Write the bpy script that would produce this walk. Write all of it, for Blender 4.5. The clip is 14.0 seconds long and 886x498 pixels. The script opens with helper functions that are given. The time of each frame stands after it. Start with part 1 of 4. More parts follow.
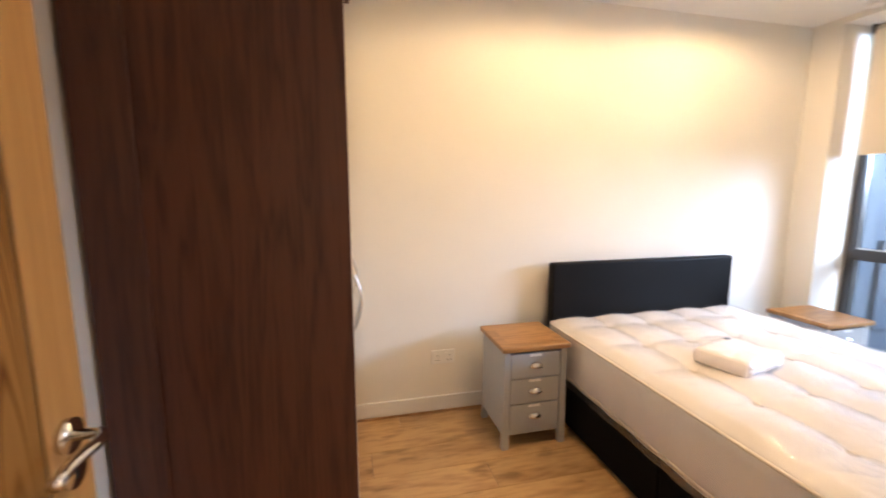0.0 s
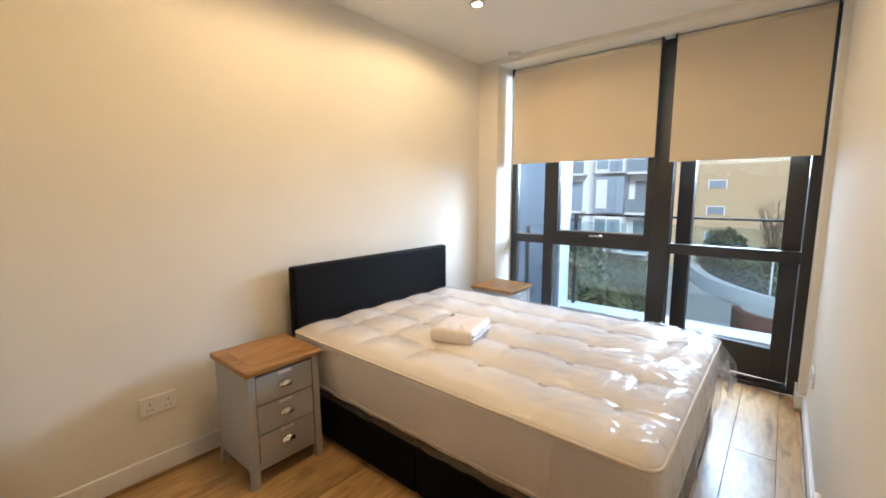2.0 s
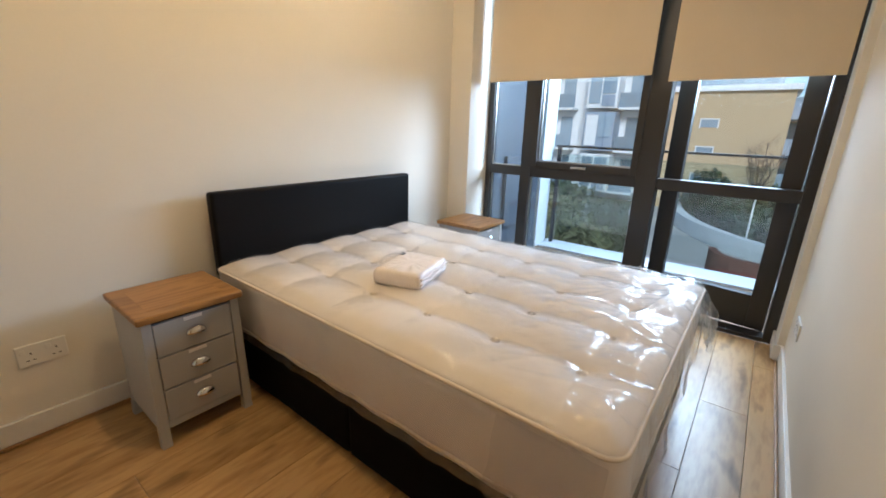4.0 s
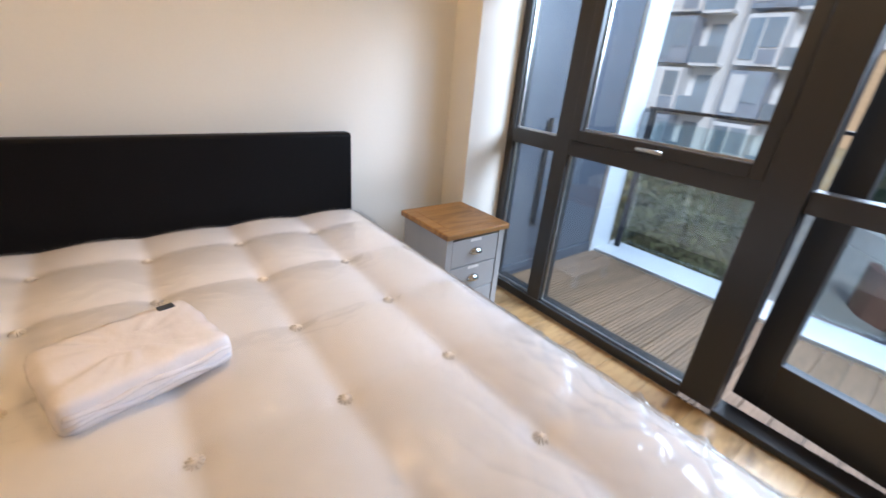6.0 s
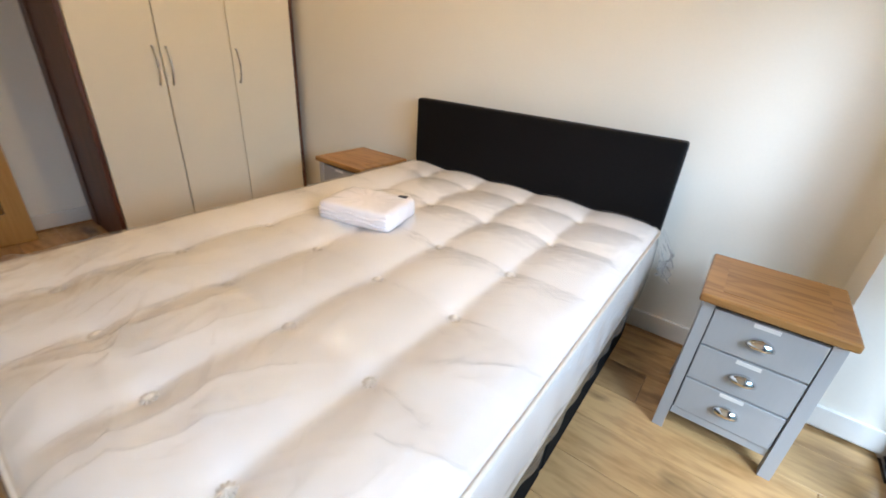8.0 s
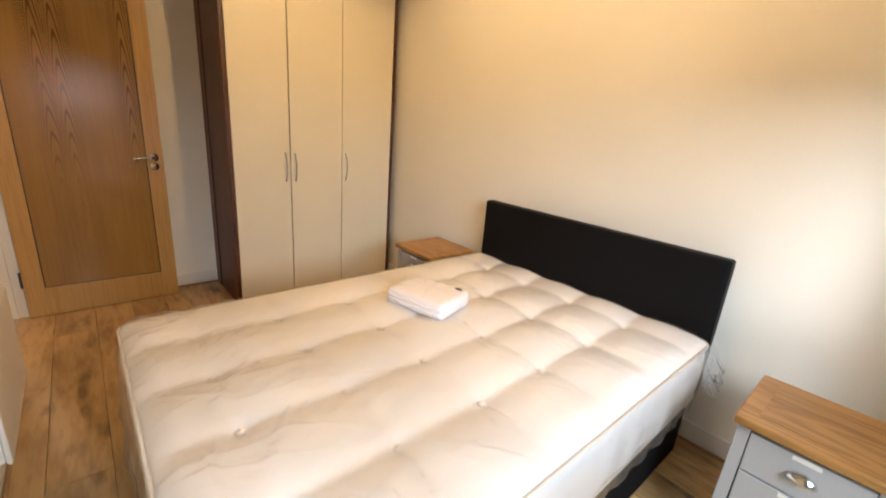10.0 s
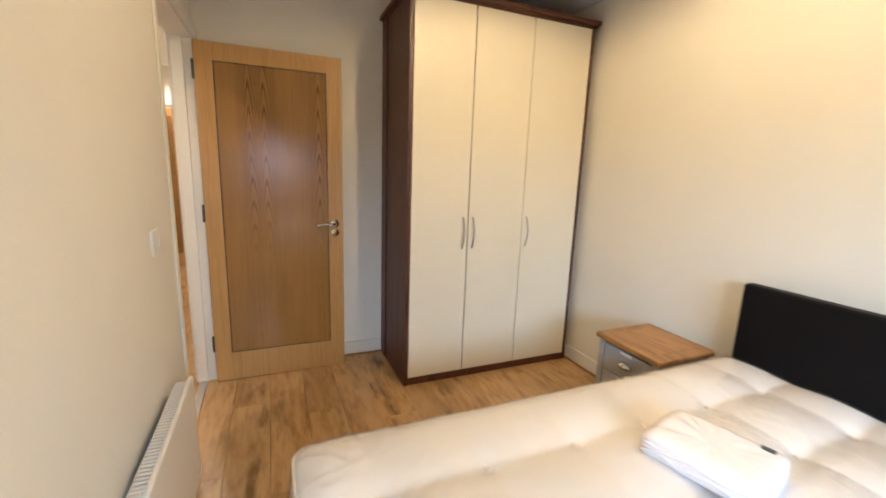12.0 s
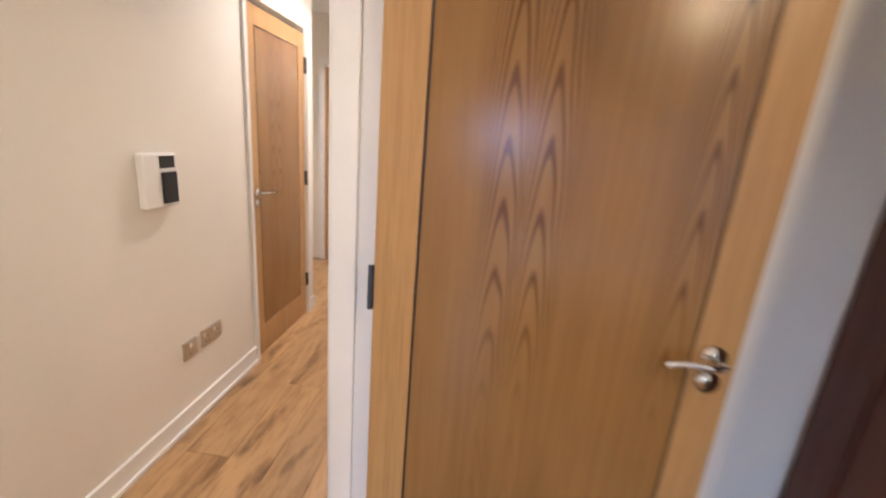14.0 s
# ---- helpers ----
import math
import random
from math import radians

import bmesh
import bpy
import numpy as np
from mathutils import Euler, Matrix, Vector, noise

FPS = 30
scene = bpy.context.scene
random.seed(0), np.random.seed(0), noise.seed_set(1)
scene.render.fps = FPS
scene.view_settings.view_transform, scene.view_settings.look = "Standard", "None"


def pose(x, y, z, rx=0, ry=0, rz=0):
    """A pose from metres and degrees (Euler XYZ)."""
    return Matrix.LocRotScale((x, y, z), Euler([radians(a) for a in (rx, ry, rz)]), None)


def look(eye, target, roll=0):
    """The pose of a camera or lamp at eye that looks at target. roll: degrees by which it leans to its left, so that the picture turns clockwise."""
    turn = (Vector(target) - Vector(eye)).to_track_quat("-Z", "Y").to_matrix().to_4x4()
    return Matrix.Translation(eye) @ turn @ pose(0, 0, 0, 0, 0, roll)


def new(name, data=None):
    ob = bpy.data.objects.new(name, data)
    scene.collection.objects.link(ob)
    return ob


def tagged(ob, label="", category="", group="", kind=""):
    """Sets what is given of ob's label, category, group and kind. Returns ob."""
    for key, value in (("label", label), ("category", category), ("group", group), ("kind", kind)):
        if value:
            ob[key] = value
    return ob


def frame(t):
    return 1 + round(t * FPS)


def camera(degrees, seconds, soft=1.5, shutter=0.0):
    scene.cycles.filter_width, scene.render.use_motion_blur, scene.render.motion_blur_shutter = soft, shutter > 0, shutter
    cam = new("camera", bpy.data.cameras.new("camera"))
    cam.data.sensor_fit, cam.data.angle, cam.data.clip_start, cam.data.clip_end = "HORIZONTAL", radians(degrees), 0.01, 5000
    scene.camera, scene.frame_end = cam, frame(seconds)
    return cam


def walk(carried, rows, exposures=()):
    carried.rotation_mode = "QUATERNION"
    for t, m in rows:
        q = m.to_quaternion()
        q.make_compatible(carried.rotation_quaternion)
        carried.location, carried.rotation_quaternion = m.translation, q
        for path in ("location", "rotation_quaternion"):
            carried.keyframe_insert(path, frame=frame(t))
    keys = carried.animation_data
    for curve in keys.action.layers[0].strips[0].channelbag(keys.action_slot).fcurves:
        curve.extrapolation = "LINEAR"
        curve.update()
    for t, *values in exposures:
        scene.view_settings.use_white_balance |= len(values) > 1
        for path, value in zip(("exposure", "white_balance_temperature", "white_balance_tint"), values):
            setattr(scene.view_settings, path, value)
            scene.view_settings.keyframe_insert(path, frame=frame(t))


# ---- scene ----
cam = camera(94.5, 14.0, soft=1.7, shutter=0.35)
PATH = [
    (0, (0.12, -0.115, 1.342), (0.583, 1.81, 1.06), 0.0),
    (0.5, (0.102, -0.058, 1.261), (1.052, 1.681, 0.992), -1.0),
    (1, (0.077, 0.014, 1.264), (1.358, 1.515, 0.94), -0.6),
    (1.5, (0.121, 0.018, 1.278), (1.58, 1.35, 0.965), -0.1),
    (2, (0.143, 0.012, 1.316), (1.665, 1.28, 1.047), -0.1),
    (2.5, (0.149, 0.015, 1.347), (1.693, 1.258, 1.079), -0.1),
    (3, (0.202, 0.014, 1.292), (1.752, 1.221, 0.92), -0.6),
    (5.5, (1.435, 0.338, 1.214), (2.832, 1.526, 0.417), 3.7),
    (6, (1.837, 0.377, 1.201), (2.996, 1.794, 0.396), 5.2),
    (6.5, (2.142, 0.38, 1.184), (2.795, 2.055, 0.309), 6.1),
    (7, (2.387, 0.393, 1.188), (2.36, 2.173, 0.277), 6.8),
    (7.5, (2.642, 0.332, 1.176), (1.94, 1.949, 0.231), 6.8),
    (10, (3.034, 0.19, 1.335), (1.612, 1.471, 0.757), 4.6),
    (10.5, (3.021, 0.225, 1.399), (1.486, 1.449, 1.015), 3.1),
    (11, (2.978, 0.233, 1.393), (1.332, 1.318, 1.054), 2.1),
    (11.5, (2.748, 0.212, 1.361), (1.006, 1.125, 0.999), 1.8),
    (12, (2.398, 0.185, 1.349), (0.589, 0.95, 0.969), 2.0),
    (12.5, (1.974, 0.172, 1.335), (0.125, 0.821, 0.932), 2.7),
    (13, (1.507, 0.141, 1.339), (-0.394, 0.625, 0.948), 3.5),
    (13.5, (1.027, 0.082, 1.394), (-0.891, 0.39, 0.919), 4.7),
    (14, (0.536, 0.04, 1.38), (-1.39, -0.111, 0.861), 4.6),
]
walk(cam, [(t, look(eye, target, roll)) for t, eye, target, roll in PATH],
     exposures=[(0.0, 0.5, 5700, 18), (0.5, 0.3, 5500, 14), (1.0, 0.2, 5700, 12), (2.0, 0.0, 5800, 11), (3.0, -0.2, 5800, 10), (5.5, -0.45, 5700, 14), (6.5, -0.48, 6300, 20), (7.5, -0.3, 5800, 11),
                (10.0, -0.15, 7000, 15), (10.5, -0.05, 6400, 10), (11.5, 0.15, 5900, 9), (12.0, 0.25, 5500, 8), (12.5, 0.35, 5000, 8), (13.0, 0.4, 4600, 8), (13.5, 0.45, 4550, 11), (14.0, 0.55, 4900, 15)])

# ---- light ----
SUN_EL, SUN_AZ = 35.0, 245.0
world = bpy.data.worlds.new("world")
scene.world = world
world.use_nodes = True
wn = world.node_tree
sky = wn.nodes.new("ShaderNodeTexSky")
sky.sky_type = 'NISHITA'
sky.sun_disc = False
sky.sun_elevation = radians(SUN_EL)
sky.sun_rotation = radians(SUN_AZ)
sky.dust_density = 0.6
sky.air_density = 0.8
wn.links.new(sky.outputs[0], wn.nodes["Background"].inputs[0])
wn.nodes["Background"].inputs[1].default_value = 0.15


def lamp(name, kind, m, energy, color, **kw):
    d = bpy.data.lights.new(name, kind)
    d.energy, d.color = energy, color
    ob = new(name, d)
    ob.matrix_world = m
    return d, ob


d, ob = lamp("sun", 'SUN', look((0, 0, 20), (-math.sin(radians(SUN_AZ)) * 20, -math.cos(radians(SUN_AZ)) * 20, 20 - 20 * math.tan(radians(SUN_EL)))), 4.5, (1.0, 0.95, 0.88))
d.angle = radians(20)
d, ob = lamp("sky_window_light", 'AREA', look((5.06, -0.05, 2.2), (2.2, 0.5, 1.2)), 370, (0.70, 0.86, 1.0))
d.shape, d.size, d.size_y = 'RECTANGLE', 2.2, 1.5
WARM = (1.0, 0.66, 0.30)
LAMPS = [(2.29, 1.53), (1.2, 1.25)]
for (lx, ly), watts in zip(LAMPS, (34, 52)):
    d, ob = lamp("downlight_light", 'SPOT', pose(lx, ly, 2.425), watts, WARM)
    d.spot_size, d.spot_blend, d.shadow_soft_size = radians(176), 0.3, 0.04
# unseen lamps added to brighten the hallway, spots chosen for its wall tone
HALL_FILL = [(-2.0, -0.72), (-3.2, -0.72), (0.9, -0.72)]
for lx, ly in HALL_FILL:
    d, ob = lamp("hall_fill_light", 'SPOT', pose(lx, ly, 2.425), 58, (1.0, 0.76, 0.52))
    d.spot_size, d.spot_blend, d.shadow_soft_size = radians(150), 0.6, 0.04


# ---- materials ----
def mat(name, color, rough=0.6, metal=0.0, grain=None, amount=0.12, bump=0.0, bump_scale=60.0, stretch=(1, 1, 1), coat=0.0, rnd=0.0, stain=0.08, spec=0.5):
    m = bpy.data.materials.new(name)
    m.use_nodes = True
    nt = m.node_tree
    N, L = nt.nodes, nt.links
    b = N["Principled BSDF"]
    b.inputs["Roughness"].default_value = rough
    b.inputs["Metallic"].default_value = metal
    b.inputs["Coat Weight"].default_value = coat
    b.inputs["Coat Roughness"].default_value = 0.12
    b.inputs["Specular IOR Level"].default_value = spec
    tc = N.new("ShaderNodeTexCoord")
    mp = N.new("ShaderNodeMapping")
    mp.inputs["Scale"].default_value = stretch
    L.new(tc.outputs["Object"], mp.inputs[0])
    big = N.new("ShaderNodeTexNoise")
    big.inputs["Scale"].default_value = 2.2
    big.inputs["Detail"].default_value = 4
    L.new(mp.outputs[0], big.inputs[0])
    fine = N.new("ShaderNodeTexNoise")
    fine.inputs["Scale"].default_value = grain or 40
    fine.inputs["Detail"].default_value = 6
    L.new(mp.outputs[0], fine.inputs[0])
    col = N.new("ShaderNodeMix")
    col.data_type = 'RGBA'
    c = Vector(color)
    col.inputs[6].default_value = (*(c * (1 - amount)), 1)
    col.inputs[7].default_value = (*[min(1, v) for v in c * (1 + amount)], 1)
    L.new(fine.outputs[0], col.inputs[0])
    hsv = N.new("ShaderNodeHueSaturation")
    mr = N.new("ShaderNodeMapRange")
    mr.inputs["From Min"].default_value, mr.inputs["From Max"].default_value = 0.3, 0.7
    mr.inputs["To Min"].default_value, mr.inputs["To Max"].default_value = 1 - stain, 1 + stain
    L.new(big.outputs[0], mr.inputs[0])
    val = mr.outputs[0]
    if rnd:
        oi = N.new("ShaderNodeObjectInfo")
        m2 = N.new("ShaderNodeMapRange")
        m2.inputs["To Min"].default_value, m2.inputs["To Max"].default_value = 1 - rnd, 1 + rnd
        L.new(oi.outputs["Random"], m2.inputs[0])
        mm = N.new("ShaderNodeMath")
        mm.operation = 'MULTIPLY'
        L.new(val, mm.inputs[0])
        L.new(m2.outputs[0], mm.inputs[1])
        val = mm.outputs[0]
    L.new(val, hsv.inputs["Value"])
    L.new(col.outputs[2], hsv.inputs["Color"])
    L.new(hsv.outputs[0], b.inputs["Base Color"])
    if bump:
        nb = N.new("ShaderNodeTexNoise")
        nb.inputs["Scale"].default_value = bump_scale
        nb.inputs["Detail"].default_value = 5
        L.new(mp.outputs[0], nb.inputs[0])
        bp = N.new("ShaderNodeBump")
        bp.inputs["Strength"].default_value = bump
        bp.inputs["Distance"].default_value = 0.004
        L.new(nb.outputs[0], bp.inputs["Height"])
        L.new(bp.outputs[0], b.inputs["Normal"])
    return m


def wood(name, light, dark, rough=0.4, axis='X', rings=7.0, stretch=12.0, coat=0.0, rnd=0.1, knots=0.0, mix=0.5, offset=True, dark_pos=0.62):
    """Grained wood: stretched noise plus wandering bands along one axis."""
    m = bpy.data.materials.new(name)
    m.use_nodes = True
    nt = m.node_tree
    N, L = nt.nodes, nt.links
    b = N["Principled BSDF"]
    b.inputs["Roughness"].default_value = rough
    b.inputs["Coat Weight"].default_value = coat
    b.inputs["Coat Roughness"].default_value = 0.2
    tc = N.new("ShaderNodeTexCoord")
    oi = N.new("ShaderNodeObjectInfo")
    add = N.new("ShaderNodeVectorMath")
    add.operation = 'MULTIPLY_ADD'
    add.inputs[1].default_value = (1, 1, 1)
    L.new(tc.outputs["Object"], add.inputs[0])
    if offset:
        sc = N.new("ShaderNodeMath")
        sc.operation = 'MULTIPLY'
        sc.inputs[1].default_value = 37.0
        L.new(oi.outputs["Random"], sc.inputs[0])
        L.new(sc.outputs[0], add.inputs[2])
    mp = N.new("ShaderNodeMapping")
    s = [stretch] * 3
    s['XYZ'.index(axis)] = 1.0
    mp.inputs["Scale"].default_value = s
    L.new(add.outputs[0], mp.inputs[0])
    n1 = N.new("ShaderNodeTexNoise")
    n1.inputs["Scale"].default_value = 1.3
    n1.inputs["Detail"].default_value = 3
    n1.inputs["Distortion"].default_value = 0.6
    L.new(mp.outputs[0], n1.inputs[0])
    fine = N.new("ShaderNodeTexNoise")
    fine.inputs["Scale"].default_value = 9
    fine.inputs["Detail"].default_value = 8
    L.new(mp.outputs[0], fine.inputs[0])
    mul = N.new("ShaderNodeMath")
    mul.operation = 'MULTIPLY'
    mul.inputs[1].default_value = rings
    L.new(n1.outputs[0], mul.inputs[0])
    fr = N.new("ShaderNodeMath")
    fr.operation = 'PINGPONG'
    fr.inputs[1].default_value = 0.5
    L.new(mul.outputs[0], fr.inputs[0])
    ra = N.new("ShaderNodeMapRange")
    ra.inputs["From Max"].default_value = 0.5
    L.new(fr.outputs[0], ra.inputs[0])
    mx = N.new("ShaderNodeMath")
    mx.operation = 'MULTIPLY_ADD'
    mx.inputs[1].default_value = mix
    L.new(ra.outputs[0], mx.inputs[0])
    f2 = N.new("ShaderNodeMath")
    f2.operation = 'MULTIPLY'
    f2.inputs[1].default_value = 1 - mix
    L.new(fine.outputs[0], f2.inputs[0])
    L.new(f2.outputs[0], mx.inputs[2])
    cr = N.new("ShaderNodeValToRGB")
    cr.color_ramp.elements[0].position, cr.color_ramp.elements[0].color = 0.22, (*dark, 1)
    cr.color_ramp.elements[1].position, cr.color_ramp.elements[1].color = dark_pos, (*light, 1)
    L.new(mx.outputs[0], cr.inputs[0])
    src = cr.outputs[0]
    if knots:
        kn = N.new("ShaderNodeTexNoise")
        kn.inputs["Scale"].default_value = 3.4
        kn.inputs["Detail"].default_value = 3
        km = N.new("ShaderNodeMapping")
        ks = [3.0] * 3
        ks['XYZ'.index(axis)] = 1.0
        km.inputs["Scale"].default_value = ks
        L.new(add.outputs[0], km.inputs[0])
        L.new(km.outputs[0], kn.inputs[0])
        kr = N.new("ShaderNodeMapRange")
        kr.inputs["From Min"].default_value, kr.inputs["From Max"].default_value = 0.57, 0.72
        kr.inputs["To Max"].default_value = knots
        L.new(kn.outputs[0], kr.inputs[0])
        kx = N.new("ShaderNodeMix")
        kx.data_type = 'RGBA'
        kx.inputs[7].default_value = (*(Vector(dark) * 0.45), 1)
        L.new(kr.outputs[0], kx.inputs[0])
        L.new(src, kx.inputs[6])
        src = kx.outputs[2]
    hsv = N.new("ShaderNodeHueSaturation")
    m2 = N.new("ShaderNodeMapRange")
    m2.inputs["To Min"].default_value, m2.inputs["To Max"].default_value = 1 - rnd, 1 + rnd
    L.new(oi.outputs["Random"], m2.inputs[0])
    L.new(m2.outputs[0], hsv.inputs["Value"])
    L.new(src, hsv.inputs["Color"])
    L.new(hsv.outputs[0], b.inputs["Base Color"])
    bp = N.new("ShaderNodeBump")
    bp.inputs["Strength"].default_value = 0.12
    bp.inputs["Distance"].default_value = 0.002
    L.new(fine.outputs[0], bp.inputs["Height"])
    L.new(bp.outputs[0], b.inputs["Normal"])
    return m


def veneer(name, light, dark):
    """Book-matched oak veneer: arched cathedral figures over straight grain."""
    m = bpy.data.materials.new(name)
    m.use_nodes = True
    N, L = m.node_tree.nodes, m.node_tree.links
    b = N["Principled BSDF"]
    b.inputs["Roughness"].default_value = 0.22
    tc = N.new("ShaderNodeTexCoord")
    sp = N.new("ShaderNodeSeparateXYZ")
    L.new(tc.outputs["Object"], sp.inputs[0])

    def m1(op, a, c, d=None):
        n = N.new("ShaderNodeMath")
        n.operation = op
        for i, v in enumerate((a, c, d)):
            if v is None:
                continue
            if isinstance(v, (int, float)):
                n.inputs[i].default_value = v
            else:
                L.new(v, n.inputs[i])
        return n.outputs[0]

    mp = N.new("ShaderNodeMapping")
    mp.inputs["Scale"].default_value = (9, 9, 1.2)
    L.new(tc.outputs["Object"], mp.inputs[0])
    wob = N.new("ShaderNodeTexNoise")
    wob.inputs["Scale"].default_value = 1.5
    wob.inputs["Detail"].default_value = 2
    L.new(mp.outputs[0], wob.inputs[0])
    xw = m1('MULTIPLY_ADD', wob.outputs[0], 0.03, sp.outputs[0])
    # figure centres lie at 0.28, 0.34 and 0.62 from the hinge side
    c1 = m1('ABSOLUTE', m1('SUBTRACT', xw, 0.275), 0)
    c2 = m1('ABSOLUTE', m1('SUBTRACT', xw, 0.355), 0)
    c3 = m1('ABSOLUTE', m1('SUBTRACT', xw, 0.655), 0)
    u = m1('MINIMUM', m1('MINIMUM', c1, c2), c3)
    arch = m1('MULTIPLY_ADD', m1('POWER', u, 1.9), 190.0, sp.outputs[2])
    band = m1('PINGPONG', m1('MULTIPLY_ADD', arch, 7.5, m1('MULTIPLY', wob.outputs[0], 1.2)), 0.5)
    line = N.new("ShaderNodeMapRange")
    line.inputs["From Min"].default_value, line.inputs["From Max"].default_value = 0.0, 0.2
    line.inputs["To Min"].default_value, line.inputs["To Max"].default_value = 1.0, 0.0
    L.new(band, line.inputs[0])
    near = N.new("ShaderNodeMapRange")
    near.inputs["From Min"].default_value, near.inputs["From Max"].default_value = 0.03, 0.075
    near.inputs["To Min"].default_value, near.inputs["To Max"].default_value = 1.0, 0.0
    L.new(u, near.inputs[0])
    up = N.new("ShaderNodeMapRange")
    up.inputs["From Min"].default_value, up.inputs["From Max"].default_value = 0.8, 1.4
    up.inputs["To Min"].default_value = 0.06
    L.new(sp.outputs[2], up.inputs[0])
    fig = m1('MULTIPLY', m1('MULTIPLY', line.outputs[0], near.outputs[0]), up.outputs[0])
    mp2 = N.new("ShaderNodeMapping")
    mp2.inputs["Scale"].default_value = (70, 70, 2.5)
    L.new(tc.outputs["Object"], mp2.inputs[0])
    fine = N.new("ShaderNodeTexNoise")
    fine.inputs["Scale"].default_value = 1.0
    fine.inputs["Detail"].default_value = 6
    L.new(mp2.outputs[0], fine.inputs[0])
    mp3 = N.new("ShaderNodeMapping")
    mp3.inputs["Scale"].default_value = (5, 5, 0.7)
    L.new(tc.outputs["Object"], mp3.inputs[0])
    cloud = N.new("ShaderNodeTexNoise")
    cloud.inputs["Scale"].default_value = 1.6
    cloud.inputs["Detail"].default_value = 4
    L.new(mp3.outputs[0], cloud.inputs[0])
    tot = m1('ADD', m1('MULTIPLY', fig, 1.1), m1('ADD', m1('MULTIPLY', fine.outputs[0], 0.35), m1('MULTIPLY', cloud.outputs[0], 0.45)))
    cr = N.new("ShaderNodeValToRGB")
    cr.color_ramp.elements[0].position, cr.color_ramp.elements[0].color = 0.25, (*light, 1)
    cr.color_ramp.elements[1].position, cr.color_ramp.elements[1].color = 0.95, (*dark, 1)
    L.new(tot, cr.inputs[0])
    L.new(cr.outputs[0], b.inputs["Base Color"])
    return m


def glass(name, tint=(0.9, 0.95, 0.97), gloss=0.07):
    m = bpy.data.materials.new(name)
    m.use_nodes = True
    N, L = m.node_tree.nodes, m.node_tree.links
    N.remove(N["Principled BSDF"])
    tr = N.new("ShaderNodeBsdfTransparent")
    tr.inputs[0].default_value = (*tint, 1)
    gl = N.new("ShaderNodeBsdfGlossy")
    gl.inputs["Roughness"].default_value = 0.02
    mx = N.new("ShaderNodeMixShader")
    mx.inputs[0].default_value = gloss
    L.new(tr.outputs[0], mx.inputs[1])
    L.new(gl.outputs[0], mx.inputs[2])
    L.new(mx.outputs[0], N["Material Output"].inputs[0])
    return m


def film(name):
    m = bpy.data.materials.new(name)
    m.use_nodes = True
    N, L = m.node_tree.nodes, m.node_tree.links
    N.remove(N["Principled BSDF"])
    tr = N.new("ShaderNodeBsdfTransparent")
    tr.inputs[0].default_value = (0.97, 0.97, 0.98, 1)
    gl = N.new("ShaderNodeBsdfGlossy")
    gl.inputs["Roughness"].default_value = 0.17
    df = N.new("ShaderNodeBsdfDiffuse")
    df.inputs[0].default_value = (0.85, 0.87, 0.9, 1)
    tc = N.new("ShaderNodeTexCoord")
    nz = N.new("ShaderNodeTexNoise")
    nz.inputs["Scale"].default_value = 20
    nz.inputs["Detail"].default_value = 5
    nz.inputs["Distortion"].default_value = 1.2
    L.new(tc.outputs["Object"], nz.inputs[0])
    bp = N.new("ShaderNodeBump")
    bp.inputs["Strength"].default_value = 0.5
    bp.inputs["Distance"].default_value = 0.010
    L.new(nz.outputs[0], bp.inputs["Height"])
    L.new(bp.outputs[0], gl.inputs["Normal"])
    lw = N.new("ShaderNodeLayerWeight")
    lw.inputs[0].default_value = 0.5
    pw = N.new("ShaderNodeMath")
    pw.operation = 'POWER'
    pw.inputs[1].default_value = 2.5
    L.new(lw.outputs["Facing"], pw.inputs[0])
    fz = N.new("ShaderNodeMath")
    fz.operation = 'MULTIPLY_ADD'
    fz.inputs[1].default_value, fz.inputs[2].default_value = 0.60, 0.04
    L.new(pw.outputs[0], fz.inputs[0])
    m0 = N.new("ShaderNodeMixShader")
    m0.inputs[0].default_value = 0.07
    L.new(tr.outputs[0], m0.inputs[1])
    L.new(df.outputs[0], m0.inputs[2])
    mx = N.new("ShaderNodeMixShader")
    L.new(fz.outputs[0], mx.inputs[0])
    L.new(m0.outputs[0], mx.inputs[1])
    L.new(gl.outputs[0], mx.inputs[2])
    L.new(mx.outputs[0], N["Material Output"].inputs[0])
    return m


M_WALL = mat("cream_wall_paint", (0.80, 0.765, 0.69), 0.75, grain=90, amount=0.02, bump=0.06, bump_scale=160, stain=0.02)
M_CEIL = mat("ceiling_paint", (0.80, 0.79, 0.75), 0.8, grain=90, amount=0.02, bump=0.04, bump_scale=120, stain=0.02)
M_TRIM = mat("white_gloss_paint", (0.80, 0.79, 0.76), 0.35, grain=60, amount=0.02, stain=0.03)
M_BEAD = wood("oak_bead", (0.42, 0.25, 0.12), (0.25, 0.13, 0.05), 0.4, 'X')
M_FLOOR = wood("oak_laminate", (0.53, 0.335, 0.15), (0.31, 0.17, 0.062), 0.30, 'X', rings=3, stretch=5, rnd=0.13, knots=0.85, mix=0.25)
M_DOOR_STILE = wood("oak_door_stile", (0.46, 0.275, 0.10), (0.36, 0.20, 0.066), 0.32, 'Z', rings=3, stretch=30, rnd=0.03, mix=0.25)
M_DOOR_PANEL = veneer("oak_door_veneer", (0.31, 0.17, 0.05), (0.13, 0.055, 0.018))
M_GROOVE = mat("dark_inlay", (0.035, 0.018, 0.01), 0.5)
M_MAHOG = wood("mahogany_panel", (0.105, 0.036, 0.020), (0.055, 0.017, 0.010), 0.42, 'Z', rings=4, stretch=14, rnd=0.02, mix=0.4)
